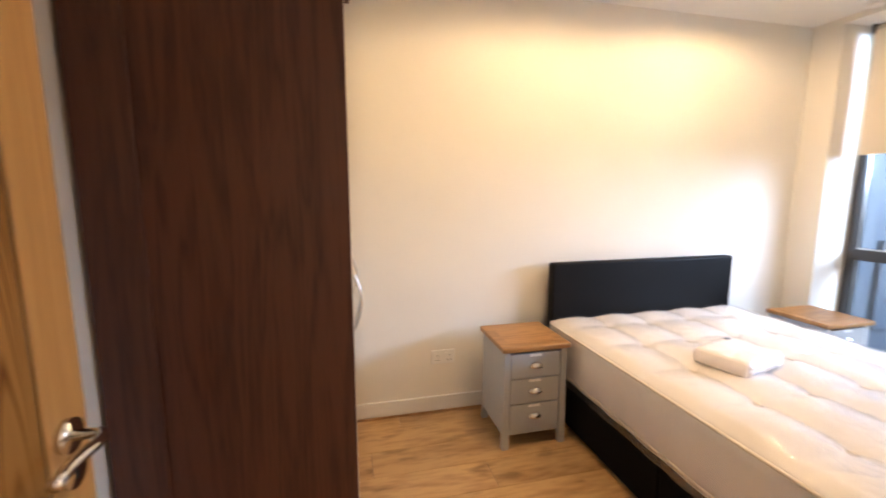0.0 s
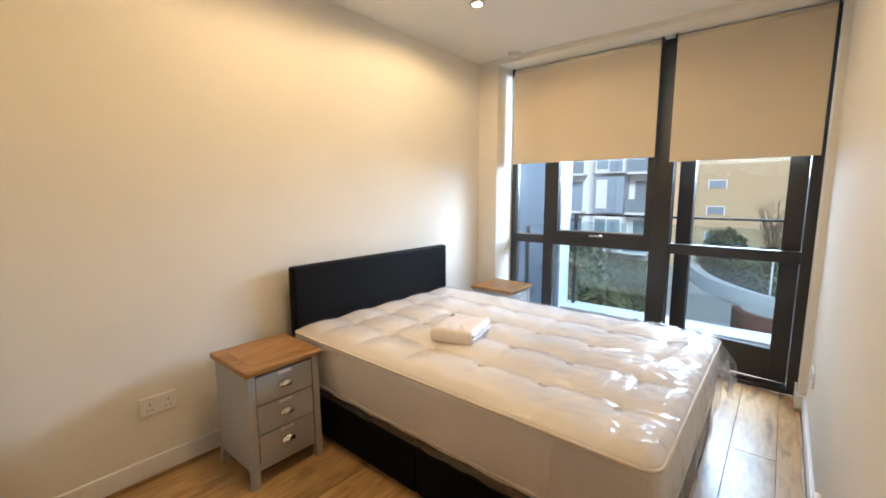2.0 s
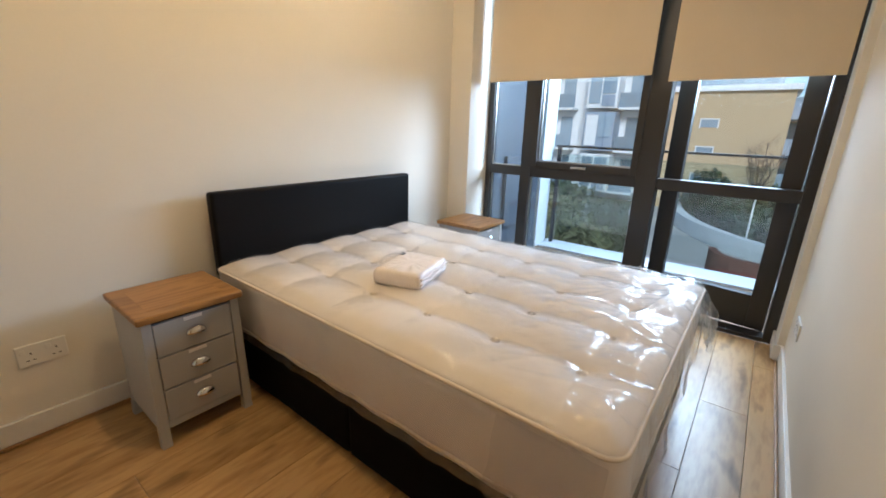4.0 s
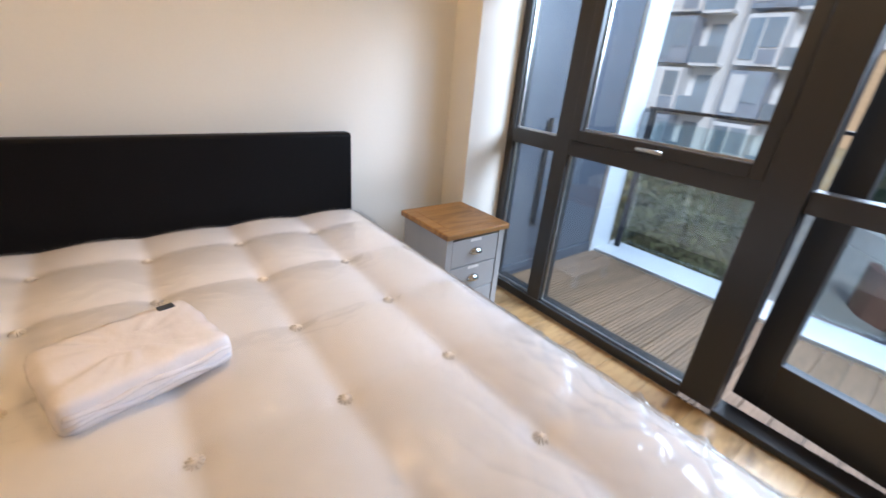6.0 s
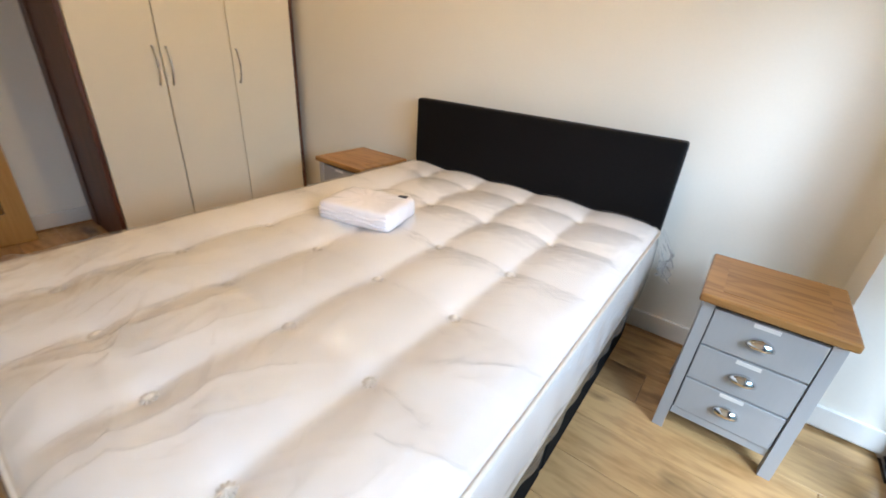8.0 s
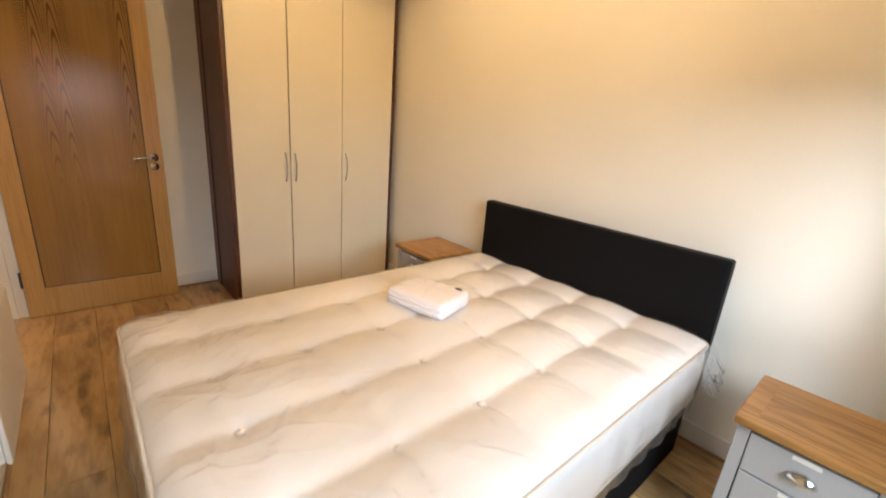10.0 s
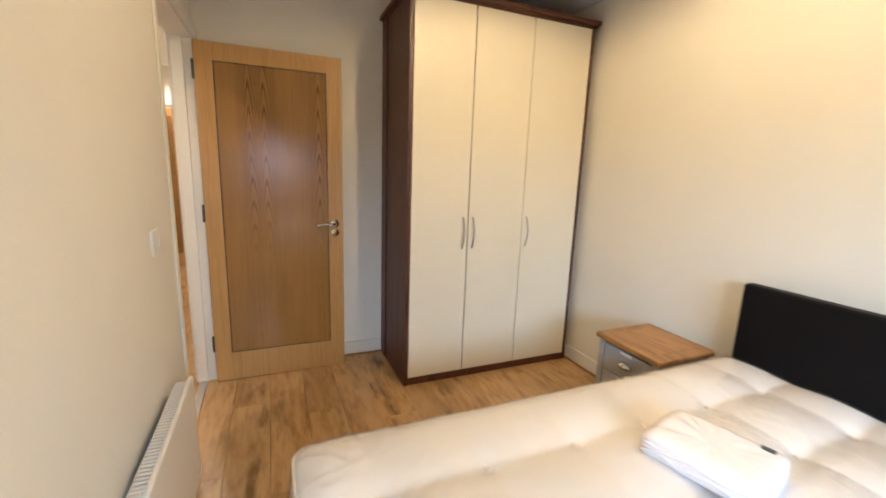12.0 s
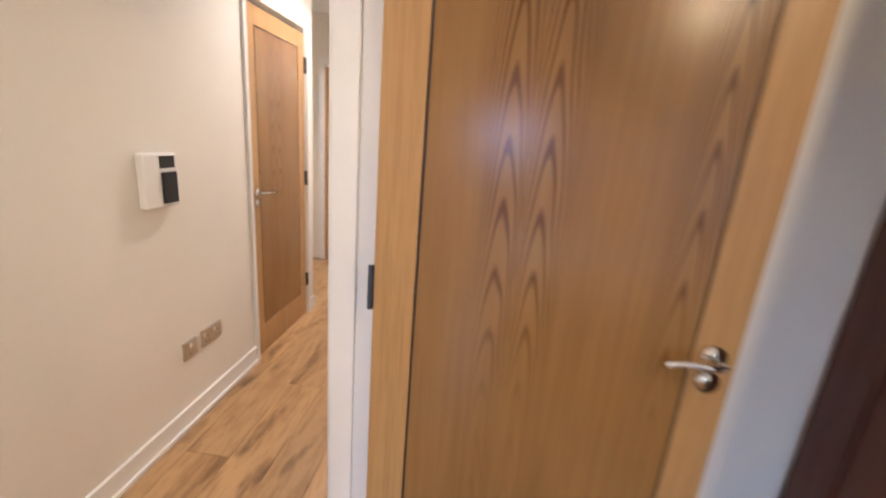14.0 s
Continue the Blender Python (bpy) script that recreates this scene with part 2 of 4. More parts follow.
M_CREAM = mat("cream_door_laminate", (0.80, 0.74, 0.60), 0.45, grain=50, amount=0.015, stain=0.02)
M_STEEL = mat("brushed_steel", (0.62, 0.61, 0.59), 0.28, 1.0, grain=200, amount=0.05)
M_CHROME = mat("chrome", (0.75, 0.74, 0.72), 0.10, 1.0, amount=0.02)
M_GUN = mat("gunmetal", (0.10, 0.11, 0.13), 0.4, 0.8)
M_GREY = mat("grey_painted_wood", (0.40, 0.405, 0.41), 0.5, grain=30, amount=0.03, bump=0.05, bump_scale=60, stretch=(4, 4, 1), stain=0.03)
M_OAKTOP = wood("oiled_oak_top", (0.37, 0.19, 0.06), (0.24, 0.11, 0.032), 0.38, 'X', rings=6, stretch=8, rnd=0.08)
M_LEATHER = mat("black_faux_leather", (0.006, 0.0055, 0.006), 0.5, grain=120, amount=0.2, bump=0.12, bump_scale=260, spec=0.1)
M_FABRIC = mat("black_divan_fabric", (0.005, 0.005, 0.0055), 0.95, spec=0.1, grain=200, amount=0.3, bump=0.3, bump_scale=320)
M_TICK = mat("mattress_ticking", (0.86, 0.815, 0.775), 0.62, grain=22, amount=0.05, bump=0.25, bump_scale=45, stain=0.05)
M_PIPE = mat("mattress_piping", (0.76, 0.69, 0.60), 0.6)
M_TOWEL = mat("wrapped_white_linen", (0.86, 0.81, 0.82), 0.45, grain=20, amount=0.04, bump=0.9, bump_scale=24, coat=0.6)
M_FILM = film("clear_plastic_film")
M_PLASTIC = mat("white_plastic", (0.80, 0.79, 0.76), 0.35, amount=0.01, stain=0.01)
M_DARK = mat("dark_slot", (0.02, 0.02, 0.02), 0.6)
M_FRAME = mat("anthracite_frame", (0.030, 0.029, 0.030), 0.38, grain=160, amount=0.1, bump=0.05, bump_scale=200)
M_GLASS = glass("window_glass")
M_BGLASS = glass("balustrade_glass", (0.88, 0.95, 0.95), 0.08)
M_BLIND = mat("cream_blind_fabric", (0.70, 0.60, 0.45), 0.85, grain=180, amount=0.05, bump=0.1, bump_scale=300, stain=0.02)
M_RAD = mat("heater_enamel", (0.80, 0.76, 0.70), 0.35, amount=0.01, stain=0.02)
M_DECK = mat("weathered_decking", (0.27, 0.17, 0.105), 0.75, grain=14, amount=0.3, bump=0.4, bump_scale=40, stretch=(1, 6, 1), rnd=0.18, stain=0.2)
M_KERB = mat("white_coping", (0.76, 0.77, 0.78), 0.6, grain=12, amount=0.08, stain=0.12)
M_CLAD = mat("slate_blue_cladding", (0.072, 0.082, 0.105), 0.6, grain=60, amount=0.05, stain=0.05)
M_RENDER = mat("white_render", (0.78, 0.80, 0.82), 0.85, grain=6, amount=0.05, stain=0.06)
M_BRICK = mat("buff_brick", (0.52, 0.39, 0.24), 0.9, grain=9, amount=0.1, bump=0.3, bump_scale=14, stretch=(1, 1, 3), stain=0.06)
M_BLUE = mat("blue_grey_panel", (0.30, 0.36, 0.45), 0.5, amount=0.08, stain=0.08)
M_WINGL = mat("far_window_glass", (0.24, 0.31, 0.38), 0.08, 0.0, amount=0.2, rnd=0.3)
M_RAILD = mat("dark_steel", (0.04, 0.04, 0.045), 0.4, 0.6)
M_PATH = mat("concrete_path", (0.42, 0.42, 0.42), 0.9, grain=10, amount=0.1, bump=0.2, stain=0.1)
M_SOIL = mat("planted_ground", (0.085, 0.085, 0.045), 0.95, grain=5, amount=0.4, bump=0.6, bump_scale=9, stain=0.25)
M_LEAF = mat("shrub_leaf", (0.085, 0.105, 0.045), 0.7, grain=3, amount=0.3, rnd=0.2, stain=0.3)
M_LEAF2 = mat("pale_grass_leaf", (0.17, 0.175, 0.085), 0.8, grain=3, amount=0.3, rnd=0.2, stain=0.3)
M_LEAF3 = mat("dark_evergreen_leaf", (0.035, 0.065, 0.025), 0.7, grain=3, amount=0.3, rnd=0.2, stain=0.3)
M_BARK = mat("bare_bark", (0.13, 0.09, 0.07), 0.9, grain=14, amount=0.2)
M_REDBR = mat("red_brick", (0.17, 0.065, 0.05), 0.9, grain=20, amount=0.2, stain=0.15)


# ---- mesh helpers ----
def box(bm, x0, y0, z0, x1, y1, z1, bevel=0.0):
    r = bmesh.ops.create_cube(bm, size=1.0, matrix=Matrix.Translation(((x0 + x1) / 2, (y0 + y1) / 2, (z0 + z1) / 2)) @ Matrix.Diagonal((x1 - x0, y1 - y0, z1 - z0, 1)))
    if bevel:
        es = list({e for v in r["verts"] for e in v.link_edges})
        bmesh.ops.bevel(bm, geom=es, offset=bevel, segments=2, affect='EDGES', profile=0.5)
    return bm


def boxm(x0, y0, z0, x1, y1, z1, bevel=0.0):
    return box(bmesh.new(), x0, y0, z0, x1, y1, z1, bevel)


def cyl(bm, p, q, r, r2=None, seg=12):
    p, q = Vector(p), Vector(q)
    m = Matrix.Translation((p + q) / 2) @ (q - p).to_track_quat("Z", "Y").to_matrix().to_4x4()
    bmesh.ops.create_cone(bm, cap_ends=True, segments=seg, radius1=r, radius2=r if r2 is None else r2, depth=(q - p).length, matrix=m)
    return bm


def tube(bm, pts, r, seg=8):
    """A round bar along points."""
    pts = [Vector(p) for p in pts]
    rings = []
    for i, p in enumerate(pts):
        t = (pts[min(i + 1, len(pts) - 1)] - pts[max(i - 1, 0)]).normalized()
        q = t.to_track_quat("Z", "Y")
        rings.append([bm.verts.new(p + q @ Vector((r * math.cos(a), r * math.sin(a), 0))) for a in [2 * math.pi * k / seg for k in range(seg)]])
    for a, b in zip(rings, rings[1:]):
        for k in range(seg):
            bm.faces.new((a[k], a[(k + 1) % seg], b[(k + 1) % seg], b[k]))
    bm.faces.new(rings[0][::-1])
    bm.faces.new(rings[-1])
    return bm


def smooth(bm, on=True):
    for f in bm.faces:
        f.smooth = on
    return bm


def obj(name, bm, material, parent=None, label="", loc=None):
    me = bpy.data.meshes.new(name)
    bmesh.ops.recalc_face_normals(bm, faces=bm.faces)
    bm.to_mesh(me)
    bm.free()
    me.materials.append(material)
    ob = new(name, me)
    if loc:
        ob.location = loc
    if parent:
        ob.parent = parent
    if label:
        ob["label"] = label
    return ob


def part(name, bm, material, parent, label=""):
    return obj(name, bm, material, parent, label)


def empty(name, loc, label, category, group="", kind=""):
    ob = new(name)
    ob.location = loc
    return tagged(ob, label, category, group, kind)


def structure(name, bm, material, label, category):
    return tagged(obj(name, bm, material), label, category, kind="structure")


# ---- room shell ----
XW, XE, YS, YN, ZC = -0.43, 3.27, -0.18, 2.19, 2.44
WX = 3.545
DX0, DX1, DH = -0.335, 0.475, 2.0
structure("wall_north", boxm(XW - 0.15, YN, -0.2, WX + 0.3, YN + 0.15, ZC + 0.1), M_WALL, "cream painted plaster wall behind the bed", "wall")
structure("wall_west", boxm(XW - 0.15, -0.28, -0.2, XW, YN, ZC + 0.1), M_WALL, "cream painted plaster wall behind the wardrobe", "wall")
bm = bmesh.new()
box(bm, XW, -0.28, -0.2, DX0 - 0.03, YS, ZC + 0.1)
box(bm, DX0 - 0.03, -0.28, DH + 0.03, DX1 + 0.03, YS, ZC + 0.1)
box(bm, DX1 + 0.03, -0.28, -0.2, WX + 0.3, YS, ZC + 0.1)
structure("wall_south", bm, M_WALL, "cream painted plaster wall with the bedroom doorway", "wall")
bm = bmesh.new()
box(bm, XE, 2.0, -0.2, WX + 0.1, YN, ZC + 0.1)
box(bm, XE + 0.06, YS, -0.2, WX + 0.1, -0.145, ZC + 0.1)
structure("wall_east", bm, M_WALL, "cream painted plaster reveals beside the window", "wall")
bm = boxm(XW - 0.15, YS - 0.14, ZC, WX + 0.1, YN + 0.15, ZC + 0.12)
structure("ceiling", bm, M_CEIL, "flat white painted plaster ceiling", "ceiling")
bm = bmesh.new()
box(bm, XW, YN - 0.015, 0.012, XE, YN, 0.10, 0.003)
box(bm, XE - 0.015, 2.0, 0.012, XE, YN - 0.015, 0.10, 0.003)
box(bm, XE - 0.015, 1.985, 0.012, WX, 2.0, 0.10, 0.003)
box(bm, XW, YS + 0.1, 0.012, XW + 0.015, YN - 0.015, 0.10, 0.003)
box(bm, DX1 + 0.09, YS, 0.012, XE + 0.045, YS + 0.015, 0.10, 0.003)
box(bm, XE + 0.045, YS, 0.012, XE + 0.06, -0.130, 0.10, 0.003)
box(bm, XE + 0.06, -0.145, 0.012, WX, -0.130, 0.10, 0.003)
structure("baseboard", bm, M_TRIM, "white glossy painted skirting board along the walls", "baseboard")
bm = bmesh.new()
box(bm, XW + 0.015, YN - 0.027, 0.0, XE - 0.015, YN - 0.015, 0.013, 0.004)
box(bm, XW + 0.015, YS + 0.1, 0.0, XW + 0.027, YN - 0.027, 0.013, 0.004)
box(bm, DX1 + 0.09, YS + 0.015, 0.0, XE + 0.04, YS + 0.027, 0.013, 0.004)
structure("trim", bm, M_BEAD, "thin oak bead at the foot of the skirting", "trim")

# floor slab, planks laid on it at the end of the file
floor = structure("floor", boxm(XW - 0.15, YS - 0.14, -0.12, WX, YN + 0.1, -0.012), M_GROOVE, "oak laminate plank floor with knots", "floor")
hall_floor = structure("hall_floor", boxm(-4.2, -2.2, -0.12, 1.8, YS - 0.14, -0.012), M_GROOVE, "oak laminate plank floor of the hallway", "floor")

# ---- hallway ----
HY = -1.20
bm = bmesh.new()
box(bm, -1.60, HY - 0.14, -0.1, 1.8, HY, ZC + 0.1)
box(bm, -2.30, HY - 0.14, 2.0, -1.60, HY, ZC + 0.1)
box(bm, -2.42, HY - 0.14, -0.1, -2.30, HY, ZC + 0.1)
box(bm, -2.42, -2.2, -0.1, -2.28, HY - 0.14, ZC + 0.1)
structure("wall_hall_south", bm, M_WALL, "cream painted hallway wall with a cupboard door", "wall")
structure("wall_hall_west", boxm(-3.80, -2.2, -0.1, -3.66, -0.3, ZC + 0.1), M_WALL, "cream painted wall closing the hallway", "wall")
structure("wall_hall_north", boxm(-3.66, -0.28, -0.1, XW - 0.15, -0.16, ZC + 0.1), M_WALL, "cream painted hallway wall", "wall")
structure("wall_hall_east", boxm(1.66, HY, -0.1, 1.8, -0.28, ZC + 0.1), M_WALL, "cream painted wall closing the hallway", "wall")
structure("wall_hall_end", boxm(-3.66, -2.2, -0.1, -2.42, -2.06, ZC + 0.1), M_WALL, "cream painted wall closing the hallway", "wall")
structure("ceiling_hall", boxm(-3.8, -2.2, ZC + 0.002, 1.8, YS - 0.141, ZC + 0.12), M_CEIL, "white painted hallway ceiling", "ceiling")
bm = bmesh.new()
box(bm, -1.56, HY, 0.0, 1.66, HY + 0.014, 0.10, 0.003)
box(bm, -1.56, HY + 0.014, 0.0, 1.66, HY + 0.026, 0.022, 0.003)
box(bm, -2.42, HY, 0.0, -2.34, HY + 0.014, 0.10, 0.003)
box(bm, -2.434, -2.06, 0.0, -2.42, HY + 0.014, 0.10, 0.003)
structure("baseboard_hall", bm, M_TRIM, "white stepped skirting board in the hallway", "baseboard")


def flush_door(name, width, height, label, hinge_side=1, group="oak doors"):
    """A leaf in the xz plane, front face at y=0, origin at the bottom corner."""
    top = empty(name, (0, 0, 0), label, "door", group)
    s, gap, th = 0.09, 0.006, 0.044
    zb = 0.18
    for nm, b in (("stile", (0, 0, s, height)), ("stile", (width - s, 0, width, height)), ("rail", (s, 0, width - s, zb)), ("rail", (s, height - 0.095, width - s, height))):
        part(nm, boxm(b[0], 0, b[1], b[2], th, b[3], 0.0015), M_DOOR_STILE, top)
    part("inlay", boxm(s, 0.004, zb, width - s, th - 0.004, height - 0.095), M_GROOVE, top, "dark inlay line round the panel")
    part("panel", boxm(s + gap, 0.0008, zb + gap, width - s - gap, th - 0.0008, height - 0.095 - gap, 0.001), M_DOOR_PANEL, top, "oak veneer panel with cathedral grain")
    return top


def lever_handle(top, x, z, side, way):
    """Lever, rose and key escutcheon on one face. side: -1 front, +1 back."""
    y = 0.0 if side < 0 else 0.044
    h = part("handle", smooth(cyl(bmesh.new(), (x, y, z), (x, y + side * 0.010, z), 0.026, seg=24)), M_CHROME, top, "chrome lever handle on a round rose")
    pts = [(x, y + side * 0.008, z), (x, y + side * 0.045, z)] + [(x + way * 0.115 * k / 6, y + side * (0.052 + 0.004 * math.sin(k)), z + 0.004 * math.sin(k / 6 * math.pi) - 0.006 * (k / 6)) for k in range(1, 7)]
    part("lever", smooth(tube(bmesh.new(), pts, 0.0085)), M_CHROME, h)
    e = part("escutcheon", smooth(cyl(bmesh.new(), (x, y, z - 0.058), (x, y + side * 0.008, z - 0.058), 0.025, seg=24)), M_CHROME, top, "chrome keyhole escutcheon")
    part("keyhole", boxm(x - 0.003, min(y + side * 0.0075, y + side * 0.009), z - 0.069, x + 0.003, max(y + side * 0.0075, y + side * 0.009), z - 0.052), M_DARK, e)


# bedroom door, open at a right angle
leaf = flush_door("bedroom_door", 0.78, 1.98, "oak veneered bedroom door standing open, chrome lever handle")
lever_handle(leaf, 0.728, 0.978, -1, -1)
lever_handle(leaf, 0.728, 0.978, 1, -1)
part("latch", boxm(0.7795, 0.012, 0.92, 0.782, 0.032, 1.06), M_STEEL, leaf, "steel latch plate")
leaf.matrix_basis = pose(-0.29, -0.17, 0.006, 0, 0, 90)
for hz in (0.20, 1.0, 1.78):
    hb = bmesh.new()
    box(hb, -0.002, -0.002, hz, 0.001, 0.046, hz + 0.10)
    cyl(hb, (-0.006, -0.004, hz), (-0.006, -0.004, hz + 0.10), 0.006, seg=10)
    part("hinge", hb, M_GUN, leaf, "dull steel butt hinge")

# doorway lining and architrave
dfr = empty("door_frame", (0, 0, 0), "white painted door lining and architrave round the doorway", "door frame", kind="structure")
part("jamb", boxm(DX0 - 0.03, -0.285, 0, DX0, YS + 0.003, DH, 0.002), M_TRIM, dfr)
part("jamb", boxm(DX1, -0.285, 0, DX1 + 0.03, YS + 0.003, DH, 0.002), M_TRIM, dfr)
part("head", boxm(DX0 - 0.03, -0.285, DH, DX1 + 0.03, YS + 0.003, DH + 0.03, 0.002), M_TRIM, dfr)
part("stop", boxm(DX0, -0.28, 0, DX0 + 0.012, -0.222, DH, 0.002), M_TRIM, dfr)
part("architrave", boxm(DX0 - 0.09, YS, 0, DX0 - 0.012, YS + 0.016, DH + 0.07, 0.003), M_TRIM, dfr)
part("architrave", boxm(DX1 + 0.004, YS, 0, DX1 + 0.045, YS + 0.008, DH + 0.045, 0.003), M_WALL, dfr)
part("architrave", boxm(DX0 - 0.012, YS, DH + 0.012, DX1 + 0.012, YS + 0.016, DH + 0.07, 0.003), M_TRIM, dfr)
part("architrave", boxm(DX0 - 0.075, -0.295, 0, DX0 - 0.012, -0.28, DH + 0.07, 0.003), M_TRIM, dfr)
part("threshold", boxm(DX0, -0.27, 0.0, DX1, -0.225, 0.006, 0.002), M_STEEL, dfr, "brushed metal threshold strip")

# hallway cupboard door and far door
hd = flush_door("hall_door", 0.70, 1.96, "closed oak veneered door in the hallway wall")
hd.matrix_basis = pose(-1.60, HY - 0.004, 0.006, 0, 0, 180)
for hz in (0.22, 0.98, 1.72):
    part("hinge", cyl(bmesh.new(), (0.705, -0.004, hz), (0.705, -0.004, hz + 0.1), 0.012, seg=8), M_RAILD, hd, "dark butt hinge")
lever_handle(hd, 0.06, 1.0, -1, 1)
bm = bmesh.new()
box(bm, -2.335, HY, 0, -2.308, HY + 0.016, 2.03, 0.002)
box(bm, -1.592, HY, 0, -1.565, HY + 0.016, 2.03, 0.002)
structure("door_trim", bm, M_TRIM, "white painted trim beside the hallway door", "trim")
fd = flush_door("hall_door", 0.78, 1.96, "closed oak veneered door at the end of the hallway")
fd.matrix_basis = pose(-3.652, -1.58, 0.006, 0, 0, 90)
structure("door_trim_1", box(box(boxm(-3.66, -1.64, 0, -3.63, -1.585, 2.0, 0.002), -3.66, -0.795, 0, -3.63, -0.74, 2.0, 0.002), -3.66, -1.64, 2.0, -3.63, -0.74, 2.05, 0.002), M_TRIM, "white painted trim round the far hallway door", "trim")

# intercom and hall sockets
ic = empty("intercom", (-0.93, HY, 1.14), "white wall intercom with a dark handset panel", "intercom")
part("body", boxm(-0.085, 0, -0.10, 0.085, 0.035, 0.105, 0.008), M_PLASTIC, ic)
part("display", boxm(-0.065, 0.0352, 0.05, 0.01, 0.037, 0.095), M_DARK, ic, "black display")
part("handset", boxm(-0.065, 0.0352, -0.085, 0.01, 0.046, 0.035, 0.004), M_RAILD, ic, "grey handset panel")


def socket(loc, rot, wide, label, plate=None):
    s = empty("wall_socket", loc, label, "socket")
    w = 0.073 if wide else 0.043
    part("plate", boxm(-w, 0, -0.043, w, 0.009, 0.043, 0.003), plate or M_PLASTIC, s)
    for ox in ((-0.037, 0.037) if wide else (0,)):
        part("rocker", boxm(ox + (0.018 if wide else 0.0) - 0.008, 0.009, 0.008, ox + (0.018 if wide else 0.0) + 0.008, 0.0125, 0.028, 0.001), M_PLASTIC, s)
        for q in ((-0.006, 0.002, -0.002, 0.012), (-0.015, -0.022, -0.008, -0.018), (0.004, -0.022, 0.011, -0.018)):
            part("pin_slot", boxm(ox + q[0], 0.0088, q[1], ox + q[2], 0.0096, q[3]), M_DARK, s)
    s.matrix_basis = pose(*loc, 0, 0, rot)
    return s


socket((-1.18, HY, 0.375), 0, True, "double wall socket with brushed plate above the hallway skirting", M_STEEL)
socket((-1.03, HY, 0.37), 0, False, "single outlet plate above the hallway skirting", M_STEEL)
socket((0.672, YN, 0.347), 180, True, "white double wall socket on the cream wall")
socket((3.0, YS, 0.34), 0, True, "white double wall socket near the window")
sw = empty("light_switch", (0.80, YS, 1.08), "white double light switch on the cream wall", "switch")
part("plate", boxm(-0.043, 0, -0.043, 0.043, 0.009, 0.043, 0.003), M_PLASTIC, sw)
for ox in (-0.017, 0.017):
    part("rocker", boxm(ox - 0.007, 0.009, -0.012, ox + 0.007, 0.0135, 0.012, 0.002), M_PLASTIC, sw)

# panel heater
ht = empty("panel_heater", (0.83, YS, 0.21), "white electric panel heater fixed to the wall", "heater")
part("body", boxm(0, 0.025, 0, 0.575, 0.068, 0.372, 0.006), M_RAD, ht)
part("front_panel", boxm(-0.004, 0.0683, -0.006, 0.579, 0.083, 0.394, 0.006), M_RAD, ht)
part("grille", boxm(0.008, 0.03, 0.3722, 0.567, 0.066, 0.3735), M_DARK, ht, "dark slotted grille")
for k in range(36):
    gx = 0.012 + k * 0.0155
    part("slat", boxm(gx, 0.032, 0.3737, gx + 0.008, 0.065, 0.380), M_RAD, ht)
part("bracket", boxm(0.06, 0, 0.05, 0.10, 0.0248, 0.30), M_RAD, ht)
part("bracket", boxm(0.47, 0, 0.05, 0.51, 0.0248, 0.30), M_RAD, ht)

# ---- wardrobe ----
wd = empty("wardrobe", (XW + 0.01, 0.906, 0), "three-door wardrobe, cream doors in a mahogany carcass", "wardrobe")
D, W, H = 0.553, 1.245, 2.268
part("side_panel", boxm(0, 0, 0, D, 0.022, H, 0.001), M_MAHOG, wd)
part("side_panel", boxm(0, W - 0.022, 0, D, W, H, 0.001), M_MAHOG, wd)
part("back_stile", boxm(0.0, -0.008, 0, 0.115, -0.0002, H, 0.003), M_MAHOG, wd)
part("plinth", boxm(0.02, 0.022, 0, D - 0.004, W - 0.022, 0.05, 0.001), M_MAHOG, wd)
part("back_panel", boxm(0.0, 0.022, 0.05, 0.012, W - 0.022, H - 0.02), M_MAHOG, wd)
part("top_panel", boxm(0.012, 0.022, H - 0.02, D, W - 0.022, H), M_MAHOG, wd)
cb = bmesh.new()
box(cb, -0.005, -0.03, H + 0.008, D + 0.045, W + 0.012, H + 0.035, 0.006)
box(cb, -0.003, -0.012, H, D + 0.022, W + 0.006, H + 0.0075, 0.002)
part("cornice", cb, M_MAHOG, wd, "moulded mahogany cornice")
edges = [0.024, 0.398, 0.79, 1.221]
for k in range(3):
    dr = part("door", boxm(D - 0.018, edges[k] + 0.003, 0.053, D + 0.002, edges[k + 1] - (0.004 if k == 0 else 0.002), H - 0.006, 0.0012), M_CREAM, wd, "cream laminate door")
    hy = edges[1] - 0.035 if k == 0 else edges[k] + 0.032
    pts = [(D + 0.002, hy, 0.875)] + [(D + 0.008 + 0.026 * math.sin(math.pi * j / 10), hy, 0.875 + 0.19 * j / 10) for j in range(11)] + [(D + 0.002, hy, 1.065)]
    part("handle", smooth(tube(bmesh.new(), pts, 0.0055)), M_STEEL, dr, "brushed steel bow handle")

# ---- bedside cabinets ----


def cup_pull(top, x, y, z):
    bm = bmesh.new()
    n, mrows = 14, 6
    grid = []
    for i in range(mrows + 1):
        el = (math.pi / 2) * i / mrows
        grid.append([bm.verts.new((x + 0.036 * math.cos(el) * math.cos(math.pi * j / n), y - 0.022 * math.sin(math.pi * j / n) * math.cos(el) - 0.001, z - 0.010 + 0.027 * math.sin(el))) for j in range(n + 1)])
    for i in range(mrows):
        for j in range(n):
            bm.faces.new((grid[i][j], grid[i][j + 1], grid[i + 1][j + 1], grid[i + 1][j]))
    bmesh.ops.remove_doubles(bm, verts=bm.verts, dist=0.0004)
    bmesh.ops.solidify(bm, geom=bm.faces[:], thickness=0.0015)
    part("cup_handle", smooth(bm), M_CHROME, top, "chrome cup pull")


